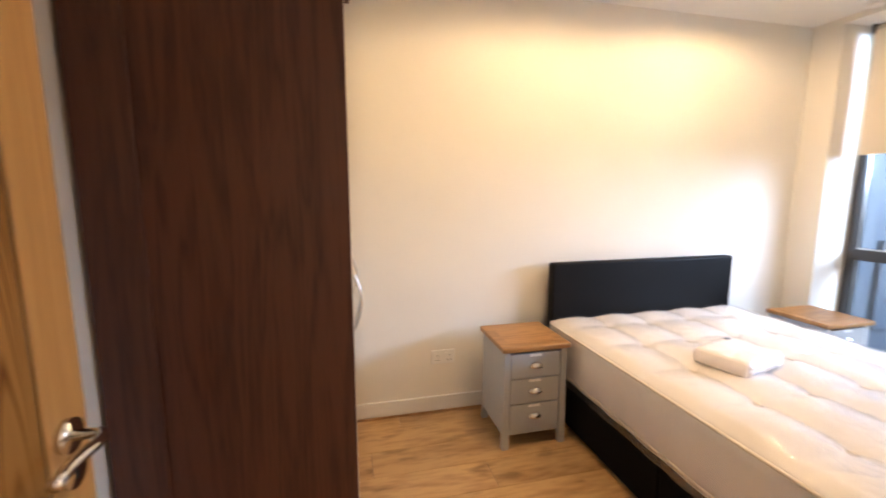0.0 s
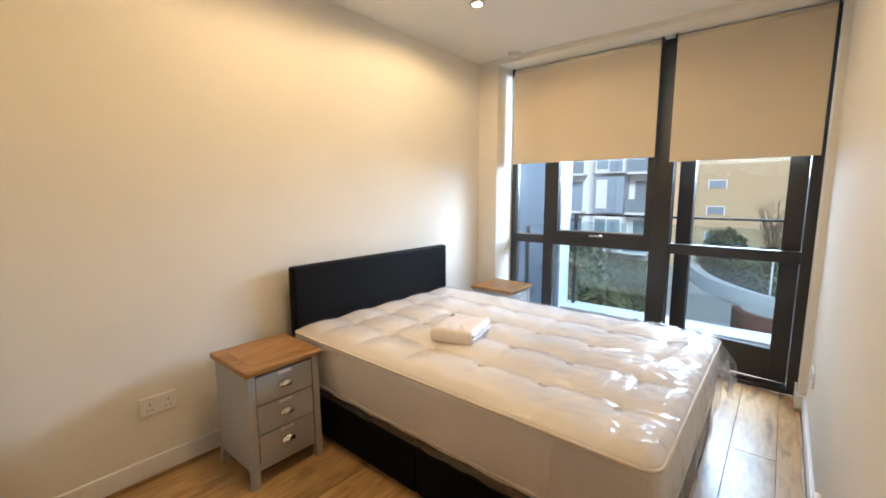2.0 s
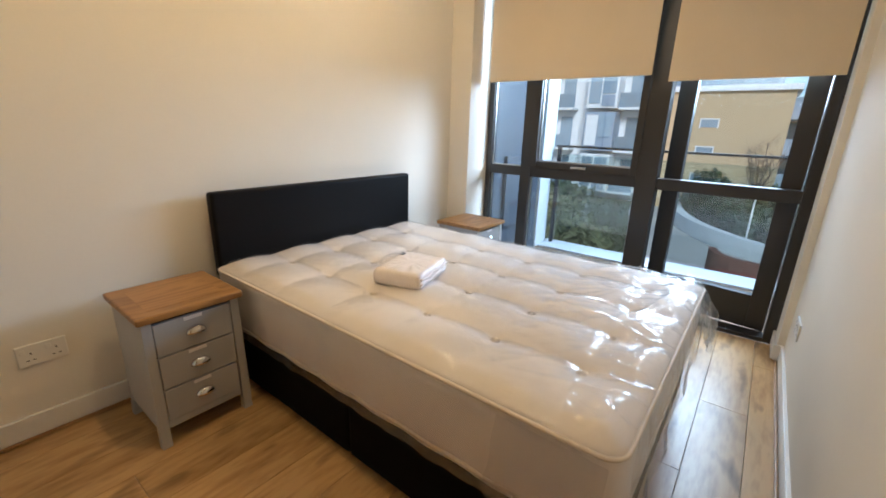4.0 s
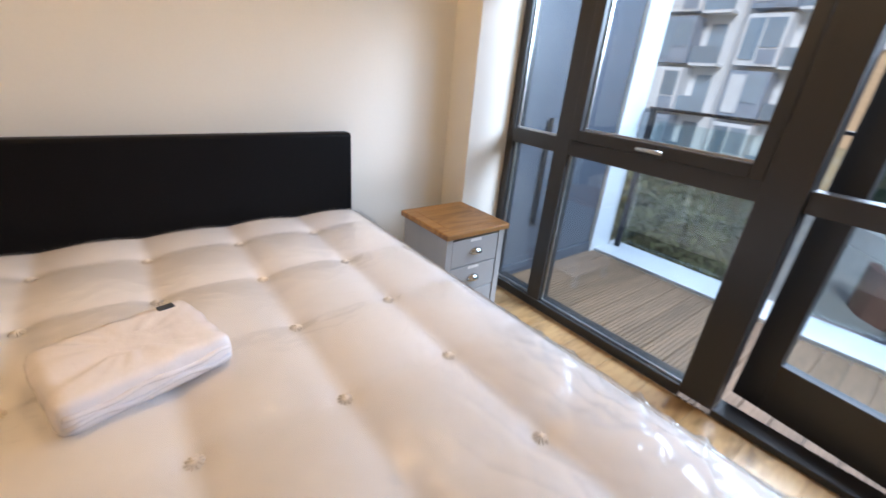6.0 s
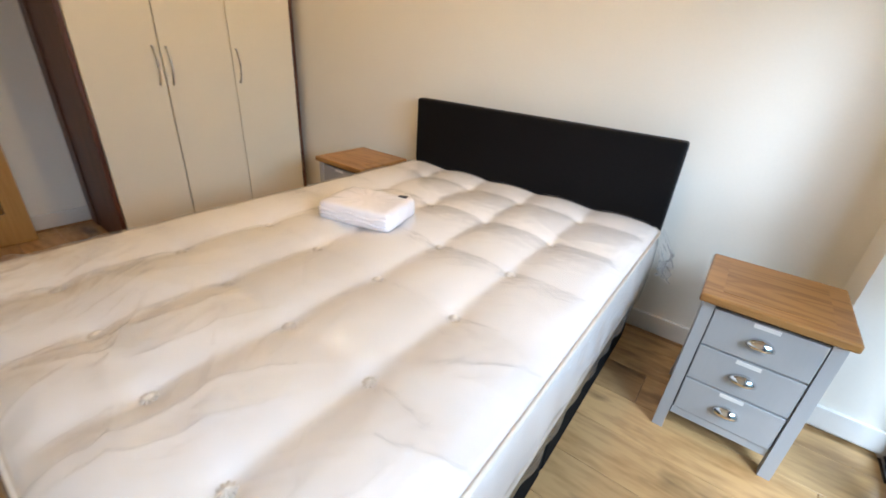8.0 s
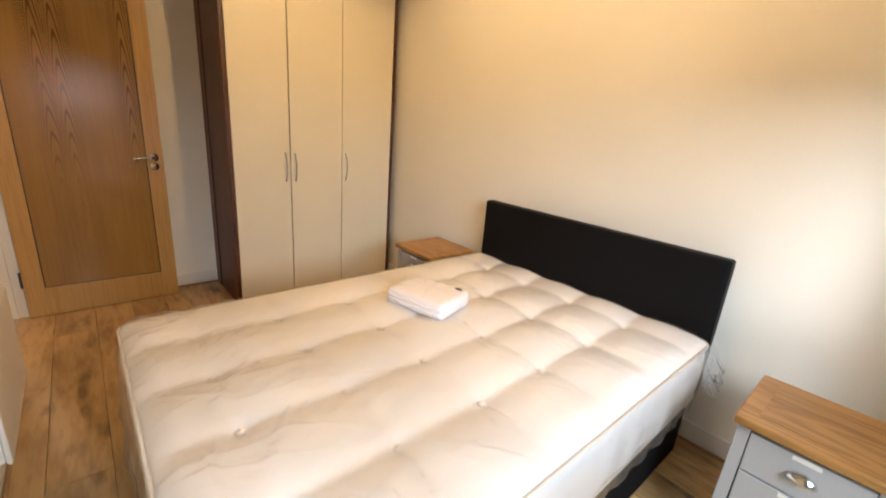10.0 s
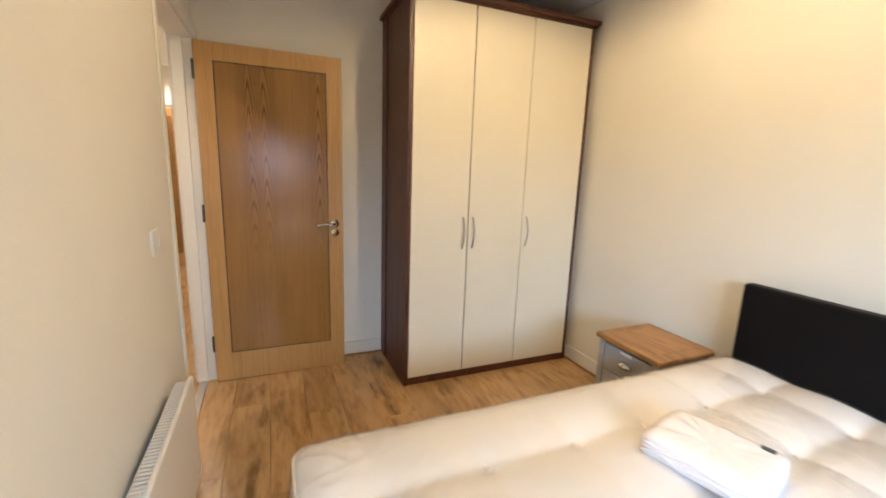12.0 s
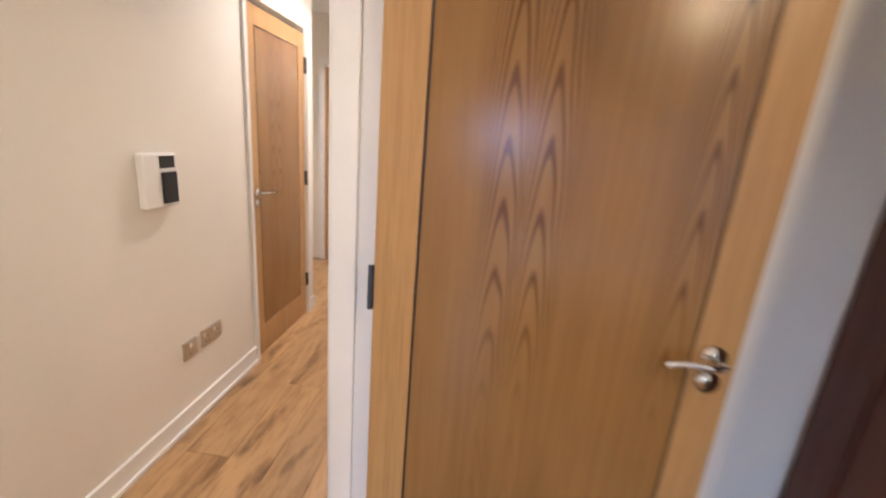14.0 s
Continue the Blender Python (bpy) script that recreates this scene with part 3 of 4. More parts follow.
def bedside(loc, label):
    b = empty("bedside_cabinet", loc, label, "bedside cabinet", "bedside cabinets")
    w, d, h = 0.34, 0.34, 0.56
    part("side_panel", boxm(-w / 2, -d / 2 + 0.002, 0.07, -w / 2 + 0.016, d / 2, h - 0.028, 0.001), M_GREY, b)
    part("side_panel", boxm(w / 2 - 0.016, -d / 2 + 0.002, 0.07, w / 2, d / 2, h - 0.028, 0.001), M_GREY, b)
    part("back_panel", boxm(-w / 2 + 0.016, d / 2 - 0.012, 0.08, w / 2 - 0.016, d / 2, h - 0.028), M_GREY, b)
    for sx in (-1, 1):
        for sy in (-1, 1):
            bm = bmesh.new()
            x0, x1 = sorted((sx * w / 2 + sx * 0.002, sx * (w / 2 - 0.030)))
            y0, y1 = sorted((sy * d / 2 + sy * 0.002, sy * (d / 2 - 0.030)))
            box(bm, x0, y0, 0, x1, y1, h - 0.028 if sy < 0 else 0.09)
            for v in bm.verts:
                if v.co.z < 0.01:
                    v.co.x += -sx * 0.008 if abs(v.co.x) < w / 2 - 0.01 else 0
                    v.co.x, v.co.y = v.co.x + (sx * 0.006), v.co.y + sy * 0.004
                    if abs(v.co.x) < w / 2 - 0.01:
                        v.co.x += sx * 0.006
            part("leg", bm, M_GREY, b)
    part("apron", boxm(-w / 2 + 0.03, -d / 2 + 0.004, 0.075, w / 2 - 0.03, -d / 2 + 0.022, 0.105, 0.001), M_GREY, b)
    # solid block; its near-black colour stands in for shade in the drawer gaps
    part("carcass", boxm(-w / 2 + 0.016, -d / 2 + 0.016, 0.085, w / 2 - 0.016, d / 2 - 0.012, h - 0.028), M_DARK, b, "near-black block that paints the shade behind the drawer gaps")
    z = 0.108
    for k in range(3):
        zh = 0.135
        dw = part("drawer_front", boxm(-w / 2 + 0.0325, -d / 2 - 0.001, z, w / 2 - 0.0325, -d / 2 + 0.0155, z + zh - 0.003, 0.0025), M_GREY, b)
        cup_pull(dw, 0, -d / 2 - 0.001, z + 0.068)
        part("sticker", boxm(-0.035, -d / 2 - 0.0022, z + zh - 0.020, 0.030, -d / 2 - 0.0012, z + zh - 0.006), M_PLASTIC, dw, "white paper sticker")
        z += zh + 0.003
    part("oak_top", boxm(-w / 2 - 0.018, -d / 2 - 0.020, h - 0.0275, w / 2 + 0.018, d / 2 + 0.012, h, 0.006), M_OAKTOP, b, "oiled oak top")
    part("top_panel", boxm(-w / 2 + 0.035, -d / 2 + 0.035, h + 0.0002, w / 2 - 0.035, d / 2 - 0.04, h + 0.0012), M_OAKTOP, b, "oak centre board of the framed top")
    return b


bedside((1.057, 1.897, 0.0), "grey painted bedside cabinet, oak top, beside the wardrobe end")
bedside((3.045, 1.79, 0.0), "grey painted bedside cabinet, oak top, beside the window")

# ---- bed ----
BX0, BX1, BY0, BY1 = 1.30, 2.65, 0.215, 2.065
ZB, ZT = 0.295, 0.60
bed = empty("bed", ((BX0 + BX1) / 2, (BY0 + BY1) / 2, 0), "double divan bed, black base and black padded headboard", "bed")
cx, cy = (BX0 + BX1) / 2, (BY0 + BY1) / 2
hw, hl = (BX1 - BX0) / 2, (BY1 - BY0) / 2
part("divan_base", boxm(-hw + 0.01, -hl + 0.01, 0.02, hw - 0.01, 0.0, ZB - 0.001, 0.012), M_FABRIC, bed, "black fabric divan base")
part("divan_base", boxm(-hw + 0.01, 0.003, 0.02, hw - 0.01, hl - 0.03, ZB - 0.001, 0.012), M_FABRIC, bed, "black fabric divan base")
for fx in (-hw + 0.1, hw - 0.1):
    for fy in (-hl + 0.1, hl - 0.15):
        part("castor", cyl(bmesh.new(), (fx, fy, 0), (fx, fy, 0.022), 0.025), M_DARK, bed)
hbm = boxm(1.318 - cx, 2.062 - cy, 0.30, 2.648 - cx, 2.125 - cy, 0.912)
bmesh.ops.bevel(hbm, geom=[e for e in hbm.edges], offset=0.018, segments=4, affect='EDGES', profile=0.6)
part("headboard", smooth(hbm), M_LEATHER, bed, "black faux leather padded headboard")
for fx in (-0.45, 0.45):
    part("strut", boxm(fx - 0.03, 2.121 - cy, 0.02, fx + 0.03, 2.14 - cy, 0.75), M_DARK, bed)

TUFT_X = [1.57, 1.838, 2.108, 2.378]
TUFT_Y = [0.40, 0.69, 0.98, 1.27, 1.56, 1.85]


def near_gap(v, marks):
    return min(abs(v - m) for m in marks)


def top_height(x, y):
    """Height of the tufted top over the mattress edge level."""
    ax = near_gap(x, TUFT_X + [TUFT_X[0] - 0.271, TUFT_X[-1] + 0.271]) / 0.1355
    ay = near_gap(y, TUFT_Y + [TUFT_Y[0] - 0.29, TUFT_Y[-1] + 0.29]) / 0.145
    ax, ay = min(ax, 1), min(ay, 1)
    bx = 1 - (1 - ax) ** 2
    by = 1 - (1 - ay) ** 2
    h = 0.017 * bx * (0.6 + 0.4 * by) + 0.005 * by
    tuft = math.exp(-((ax * 0.1355) ** 2 + (ay * 0.145) ** 2) / (2 * 0.022 ** 2))
    h -= 0.010 * tuft
    return h + 0.005 * noise.noise((x * 4, y * 4, 0.3))


def crease(x, y):
    """Sharp folds of loose film, in patches and several directions."""
    h = 0.0
    for k, (ang, along, across, amp) in enumerate(((20, 1.6, 7, 0.016), (-35, 2.0, 9, 0.013), (75, 2.6, 11, 0.009), (115, 3.5, 16, 0.006), (50, 5.0, 24, 0.004))):
        c, d = math.cos(radians(ang)), math.sin(radians(ang))
        u, v = x * c + y * d, -x * d + y * c
        v += 0.05 * noise.noise((u * 3, v * 3, 20.0 + k))
        ridge = 1 - min(1.0, abs(noise.noise((u * along, v * across, 3.7 * k + 1.0))) * 5)
        patch = max(0.0, min(1.0, 0.5 + 1.6 * noise.noise((x * 2.2, y * 2.2, 9.0 + 5.1 * k))))
        h += amp * ridge ** 1.5 * patch
    return h


def mattress_bm(off, nx, ny, crumple):
    """Rounded slab with a tufted top; crumple makes a loose film of it."""
    bm = bmesh.new()
    grid = []
    r = 0.05
    for i in range(nx + 1):
        row = []
        for j in range(ny + 1):
            u, v = i / nx * 2 - 1, j / ny * 2 - 1
            x, y = u * hw, v * hl
            # pull the corners in to a small radius
            dx, dy = max(0, abs(x) - (hw - r)), max(0, abs(y) - (hl - r))
            q = math.hypot(dx, dy)
            if dx > 0 and dy > 0:
                k = max(dx, dy) / q
                x = math.copysign(hw - r + dx * k, x)
                y = math.copysign(hl - r + dy * k, y)
            e = min(hw - abs(u * hw), hl - abs(v * hl))
            fall = 0.012 * (1 - min(1, e / 0.05)) ** 2
            z = ZT - 0.030 + top_height(x + cx, y + cy) * min(1, e / 0.06) - fall + off
            if crumple:
                foot = max(0.0, min(1.0, (0.9 - (y + cy)) / 0.6 + (x + cx - 2.0) * 0.5))
                z += 0.002 + (0.08 + 1.1 * foot) * crease(x, y)
            row.append(bm.verts.new((x, y, z)))
        grid.append(row)
    for i in range(nx):
        for j in range(ny):
            bm.faces.new((grid[i][j], grid[i + 1][j], grid[i + 1][j + 1], grid[i][j + 1]))
    rim = [grid[i][0] for i in range(nx + 1)] + [grid[nx][j] for j in range(1, ny + 1)] + [grid[i][ny] for i in range(nx - 1, -1, -1)] + [grid[0][j] for j in range(ny - 1, 0, -1)]
    prev = rim
    steps = 6
    for s in range(1, steps + 1):
        f = s / steps
        ring = []
        for v in rim:
            n = Vector((v.co.x, v.co.y, 0))
            out = Vector((math.copysign(1, n.x) if abs(n.x) > hw - 0.03 else 0, math.copysign(1, n.y) if abs(n.y) > hl - 0.03 else 0, 0))
            bulge = 0.010 * math.sin(math.pi * f) + off
            zz = v.co.z + (ZB - v.co.z) * f
            if crumple:
                a = (v.co.x * 7 + v.co.y * 7)
                bulge += 0.012 * abs(noise.noise((a, f * 3, 2.0))) * f * 2
                if v.co.y < -hl + 0.1:
                    bulge += 0.035 * f * (0.4 + abs(noise.noise((v.co.x * 6, 0.5, 5.0))))
                zz = v.co.z + (ZB - 0.03 - v.co.z) * f
            else:
                bulge += 0.003 * math.sin((v.co.x + v.co.y) * 28)
            ring.append(bm.verts.new((v.co.x + out.x * bulge, v.co.y + out.y * bulge, zz)))
        for k in range(len(rim)):
            k2 = (k + 1) % len(rim)
            bm.faces.new((prev[k], prev[k2], ring[k2], ring[k]))
        prev = ring
    if not crumple:
        bm.faces.new(prev)
    return smooth(bm)


mt = empty("mattress", (cx, cy, 0), "cream tufted mattress in its plastic wrap on the divan", "mattress")
part("mattress_body", mattress_bm(0.0, 90, 126, False), M_TICK, mt)
for zz in (ZT - 0.045, ZB + 0.02):
    pts = []
    rc = 0.05
    for qx, qy, a0 in ((1, 1, 0), (-1, 1, 90), (-1, -1, 180), (1, -1, 270)):
        for j in range(7):
            an = radians(a0 + j * 15)
            pts.append((qx * (hw - rc) + (rc + 0.004) * math.cos(an), qy * (hl - rc) + (rc + 0.004) * math.sin(an), zz))
    pts.append(pts[0])
    part("piping", smooth(tube(bmesh.new(), pts, 0.006, 6)), M_PIPE, mt, "corded edge piping")
for tx in TUFT_X:
    for ty in TUFT_Y:
        tb2 = bmesh.new()
        zt = ZT - 0.030 + top_height(tx, ty)
        for a in range(5):
            ang = a * math.pi / 5
            o = Vector((math.cos(ang), math.sin(ang), 0)) * 0.016
            tube(tb2, [Vector((tx - cx, ty - cy, zt + 0.004)) - o, Vector((tx - cx, ty - cy, zt + 0.011)), Vector((tx - cx, ty - cy, zt + 0.004)) + o], 0.003, 5)
        part("tuft", tb2, M_PIPE, mt, "white woollen tuft")
cover = empty("plastic_cover", (cx, cy, 0), "clear crinkled plastic film drawn over the mattress", "plastic cover")
part("film_sheet", mattress_bm(0.006, 230, 320, True), M_FILM, cover)


def crumpled_flap(p0, along, out, drop, seed):
    """A loose bunch of film hanging from an edge."""
    bm = bmesh.new()
    p0, along, out = Vector(p0), Vector(along), Vector(out)
    n, m = 26, 16
    g = []
    for i in range(n + 1):
        row = []
        for j in range(m + 1):
            u, v = i / n, j / m
            w = noise.noise((u * 7, v * 2.5, seed)) * 0.035 * v + noise.noise((u * 19, v * 6, seed + 3)) * 0.012 * v
            p = p0 + along * u + out * (0.35 * math.sin(v * 1.6) + w * 9) * 1.0 + Vector((0, 0, -drop * v * (0.7 + 0.5 * abs(noise.noise((u * 4, 1, seed))))))
            row.append(bm.verts.new(p))
        g.append(row)
    for i in range(n):
        for j in range(m):
            bm.faces.new((g[i][j], g[i + 1][j], g[i + 1][j + 1], g[i][j + 1]))
    return smooth(bm)


part("loose_flap", crumpled_flap((hw - 0.30, -hl - 0.012, ZT - 0.05), (0.30, 0, 0), (0.05, -0.16, 0), 0.24, 2.0), M_FILM, cover, "loose film flap at the foot corner")
part("gathered_end", crumpled_flap((hw + 0.012, hl - 0.20, ZT - 0.03), (0, 0.19, 0), (0.17, 0, 0), 0.20, 5.0), M_FILM, cover, "bunched film at the head corner")
part("loose_flap", crumpled_flap((-hw - 0.012, -hl + 0.02, ZT - 0.06), (0, 0.28, 0), (-0.11, 0, 0), 0.26, 9.0), M_FILM, cover, "loose film flap at the foot corner")

# wrapped linen on the mattress
tw = bmesh.new()
nx = 26
for zl, sc in ((0.0, 0.95), (0.010, 1.0), (0.034, 1.01), (0.054, 0.985), (0.064, 0.94)):
    ring = []
    for k in range(nx * 4):
        side, f = divmod(k, nx)
        f = f / nx * 2 - 1
        x, y = [(f, -1), (1, f), (-f, 1), (-1, -f)][side]
        rr = (abs(x) ** 14 + abs(y) ** 14) ** (1 / 14)
        x, y = x / rr * 0.146 * sc, y / rr * 0.112 * sc
        j = 0.006 * noise.noise((x * 30, y * 30, zl * 40))
        ring.append(tw.verts.new((x * (1 + j * 5), y * (1 + j * 5), zl + j * (0.5 if zl else 0))))
    if zl:
        for k in range(nx * 4):
            tw.faces.new((prev[k], prev[(k + 1) % (nx * 4)], ring[(k + 1) % (nx * 4)], ring[k]))
    else:
        tw.faces.new(ring[::-1])
    prev = ring
r0 = prev
for sc in (0.8, 0.55, 0.3):
    ring = [tw.verts.new((v.co.x * sc / 0.94, v.co.y * sc / 0.94, 0.067 + 0.006 * noise.noise((v.co.x * 22, v.co.y * 22, sc)))) for v in r0]
    for k in range(nx * 4):
        tw.faces.new((prev[k], prev[(k + 1) % (nx * 4)], ring[(k + 1) % (nx * 4)], ring[k]))
    prev = ring
tw.faces.new(prev)
towel = empty("wrapped_linen", (0, 0, 0), "folded white linen in a plastic wrapper on the mattress", "linen pack")
part("folded_cloth", smooth(tw), M_TOWEL, towel)
part("paper_tag", boxm(0.080, 0.082, 0.064, 0.112, 0.100, 0.0675), M_GUN, towel, "small grey tag")
for k in range(2):
    part("fold", smooth(tube(bmesh.new(), [(-0.135 + 0.27 * j / 14, -0.113 - 0.002 * math.sin(j * 1.7 + k), 0.022 + 0.020 * k + 0.004 * math.sin(j * 0.9 + k * 2)) for j in range(15)], 0.005, 6)), M_TOWEL, towel)
towel.matrix_basis = pose(1.782, 1.255, ZT - 0.012, 0, 0, 15)

# ---- window wall ----
win = empty("window_1", (WX, 0, 0), "full-height dark grey window wall with a balcony door", "window", kind="structure")
FD = 0.075
YL, YR, M1a, M1b, MMa, MMb, TRa, TRb, WT = 2.0, -0.145, 1.585, 1.67, 0.66, 0.79, 0.868, 0.942, 2.40
def bar(name, y0, z0, y1, z1, x0=0.0, x1=FD, label="", m=None, bev=0.003):
    return part(name, boxm(x0, min(y0, y1), z0, x1, max(y0, y1), z1, bev), m or M_FRAME, win, label)
bar("jamb", YL, 0, YL - 0.05, WT)
bar("jamb", YR, 0, YR + 0.055, WT)
bar("head", YL - 0.05, WT - 0.06, YR + 0.055, WT)
bar("sill", YL - 0.05, 0.0, MMb, 0.05, -0.004, FD + 0.03)
bar("sill", MMa, 0.0, YR + 0.055, 0.03, -0.004, FD + 0.03)
bar("mullion", M1a, 0.05, M1b, WT - 0.06, -0.002, FD + 0.01)
bar("mullion", MMa, 0.03, MMb, WT - 0.06, -0.012, FD + 0.02)
bar("transom", YL - 0.05, TRa, M1b, TRb)
bar("transom", M1a, TRa, MMb, TRb)
bar("transom", MMa, TRa, YR + 0.055, TRb, 0.004)
structure("lintel", boxm(XE, YR, WT, WX + 0.1, 2.0, ZC), M_WALL, "cream plaster strip over the window head", "wall")
# opening sash in the middle upper field
sash = bar("sash", M1a, TRb, M1a - 0.05, WT - 0.06, -0.014, 0.05)
bar("sash", MMb, TRb, MMb + 0.045, WT - 0.06, -0.014, 0.05)
bar("sash", M1a - 0.05, TRb, MMb + 0.045, TRb + 0.05, -0.014, 0.05)
part("sash_handle", smooth(tube(bmesh.new(), [(-0.014, 1.24, TRb + 0.02), (-0.04, 1.235, TRb + 0.024), (-0.045, 1.20, TRb + 0.026), (-0.045, 1.13, TRb + 0.026)], 0.008)), M_STEEL, win, "silver window handle")
for y0, y1, z0, z1 in ((M1b, YL - 0.05, 0.05, TRa), (M1b, YL - 0.05, TRb, WT - 0.06), (MMb, M1a, 0.05, TRa), (MMb + 0.045, M1a - 0.05, TRb + 0.05, WT - 0.06)):
    g = part("pane", boxm(0.035, y0, z0, 0.041, y1, z1), M_GLASS, win)
    g.visible_shadow = False
    bd = bmesh.new()
    box(bd, 0.022, y0, z0, 0.034, y0 + 0.008, z1)
    box(bd, 0.022, y1 - 0.008, z0, 0.034, y1, z1)
    box(bd, 0.022, y0 + 0.008, z0, 0.034, y1 - 0.008, z0 + 0.008)
    part("glazing_bead", bd, M_STEEL if z0 < 0.1 or z0 > 0.9 else M_FRAME, win, "thin pale glazing bead")

# balcony door leaf, ajar outwards, hinged on the south jamb
bdl = empty("balcony_door", (WX + 0.085, YR + 0.06, 0.035), "dark framed glazed balcony door standing ajar outwards", "door")
LW, LH = 0.745, 2.30
part("stile", boxm(0, 0, 0, 0.05, 0.10, LH, 0.003), M_FRAME, bdl)
part("stile", boxm(0, LW - 0.105, 0, 0.05, LW, LH, 0.003), M_FRAME, bdl)
part("rail", boxm(0, 0.10, 0, 0.05, LW - 0.105, 0.22, 0.003), M_FRAME, bdl)
part("rail", boxm(0, 0.10, LH - 0.09, 0.05, LW - 0.105, LH, 0.003), M_FRAME, bdl)
g = part("pane", boxm(0.02, 0.10, 0.22, 0.028, LW - 0.105, LH - 0.09), M_GLASS, bdl)
g.visible_shadow = False
bdl.matrix_basis = pose(WX + 0.085, YR + 0.06, 0.035, 0, 0, -8)


# roller blinds
def blind(y0, y1, zb, label):
    b = empty("roller_blind", (3.465, 0, 0), label, "blind", "roller blinds")
    part("fabric", boxm(-0.001, y0 + 0.012, zb + 0.012, 0.001, y1 - 0.012, WT - 0.045), M_BLIND, b)
    part("bottom_bar", boxm(-0.005, y0 + 0.012, zb, 0.005, y1 - 0.012, zb + 0.013, 0.003), M_BLIND, b, "fabric covered weight bar")
    part("roller", smooth(cyl(bmesh.new(), (0.0225, y0 + 0.012, WT - 0.03), (0.0225, y1 - 0.012, WT - 0.03), 0.021, seg=20)), M_BLIND, b)
    part("bracket", boxm(-0.006, y0, WT - 0.06, 0.05, y0 + 0.010, WT - 0.002), M_RAILD, b)
    part("bracket", boxm(-0.006, y1 - 0.010, WT - 0.06, 0.05, y1, WT - 0.002), M_RAILD, b)
    part("chain", smooth(tube(bmesh.new(), [(0.005, y0 + 0.006, WT - 0.06), (0.004, y0 + 0.006, 1.2), (0.002, y0 + 0.004, 1.14), (-0.006, y0 + 0.006, 1.2), (-0.007, y0 + 0.006, WT - 0.06)], 0.0022, 5)), M_RAILD, b, "dark bead chain")
    return b


blind(0.765, 1.965, 1.575, "cream roller blind drawn halfway over the fixed window")
blind(-0.135, 0.69, 1.535, "cream roller blind drawn halfway over the balcony door")

# ceiling sensor and downlights
sd = empty("smoke_detector", (3.20, 1.80, ZC), "small round white detector on the ceiling", "smoke detector")
part("base", smooth(cyl(bmesh.new(), (0, 0, -0.012), (0, 0, 0), 0.055, seg=28)), M_PLASTIC, sd)
part("grille", smooth(cyl(bmesh.new(), (0, 0, -0.026), (0, 0, -0.012), 0.032, 0.046, seg=28)), M_RAD, sd)

M_GLOW = bpy.data.materials.new("lamp_glow")
M_GLOW.use_nodes = True
M_GLOW.node_tree.nodes["Principled BSDF"].inputs["Emission Color"].default_value = (*WARM, 1)
M_GLOW.node_tree.nodes["Principled BSDF"].inputs["Emission Strength"].default_value = 30
# the hallway fittings are unseen, added only to go with its extra lamps
for lx, ly in LAMPS + HALL_FILL:
    dl = empty("downlight", (lx, ly, ZC), "round recessed ceiling downlight giving warm light; hall ones unseen, added", "downlight", "ceiling downlights")
    ring = bmesh.new()
    cyl(ring, (0, 0, -0.004), (0, 0, 0), 0.045, seg=28)
    part("trim_ring", smooth(ring), M_STEEL, dl)
    part("bulb", cyl(bmesh.new(), (0, 0, -0.007), (0, 0, -0.0042), 0.030, seg=20), M_GLOW, dl, "glowing bulb face")

# ---- balcony ----
DZ = -0.06
deck = structure("balcony_floor", boxm(WX + 0.08, -1.6, -0.5, 4.78, 2.05, DZ - 0.03), M_DARK, "weathered grooved timber decking of the balcony", "balcony")
structure("balcony_kerb", boxm(4.78, -1.6, -0.5, 5.12, 2.05, DZ + 0.02, 0.006), M_KERB, "white coping along the balcony edge", "kerb")
bw = empty("balcony_wall", (0, 2.05, 0), "slate grey clad balcony side wall with a white end", "wall", kind="structure")
part("cladding", boxm(WX + 0.08, 0, -0.5, 4.72, 0.25, 3.2), M_CLAD, bw)
part("plinth", boxm(WX + 0.08, -0.02, DZ, 4.72, -0.001, DZ + 0.08, 0.003), M_CLAD, bw)
part("cabinet", boxm(3.95, -0.035, 0.30, 4.30, -0.001, 0.98, 0.004), M_CLAD, bw, "grey meter cabinet door")
part("end_column", boxm(4.722, -0.03, -0.5, 5.0, 0.25, 3.2, 0.004), M_RENDER, bw, "white rendered end column")
structure("balcony_wall_south", boxm(WX + 0.08, -1.8, -0.5, 5.0, -1.6, 3.0), M_CLAD, "slate grey wall at the end of the balcony", "wall")
structure("outer_wall", boxm(WX + 0.1, -1.6, -0.5, WX + 0.3, -0.32, 3.0), M_CLAD, "slate grey outer wall beside the window", "wall")
rl = empty("balustrade", (5.0, 0, 0), "glass balcony balustrade with a slim steel handrail", "railing", kind="structure")
part("handrail", boxm(-0.02, -1.55, 1.05, 0.02, 1.98, 1.072, 0.004), M_RAILD, rl)
for yy in (1.95, -0.11, -1.5):
    part("post", boxm(-0.012, yy - 0.02, DZ + 0.021, 0.012, yy + 0.02, 1.049), M_RAILD, rl)
for y0, y1 in ((-0.08, 1.92), (-1.47, -0.14)):
    g = part("pane", boxm(-0.005, y0, 0.02, 0.005, y1, 0.98), M_BGLASS, rl)
    g.visible_shadow = False

# ---- outside ----
GZ = -3.4
structure("ground", boxm(5.2, -250, GZ - 1, 400, 250, GZ), M_SOIL, "planted garden ground with low cover", "ground")
# curved paved way with a low white retaining wall
bm = bmesh.new()
wl = bmesh.new()
seq_a, seq_b, seq_c = [], [], []


def way_edge(px):
    return -2.6 if px < 18 else 4.9 - 5.3 * math.exp(-(px - 19.4) / 4.2)



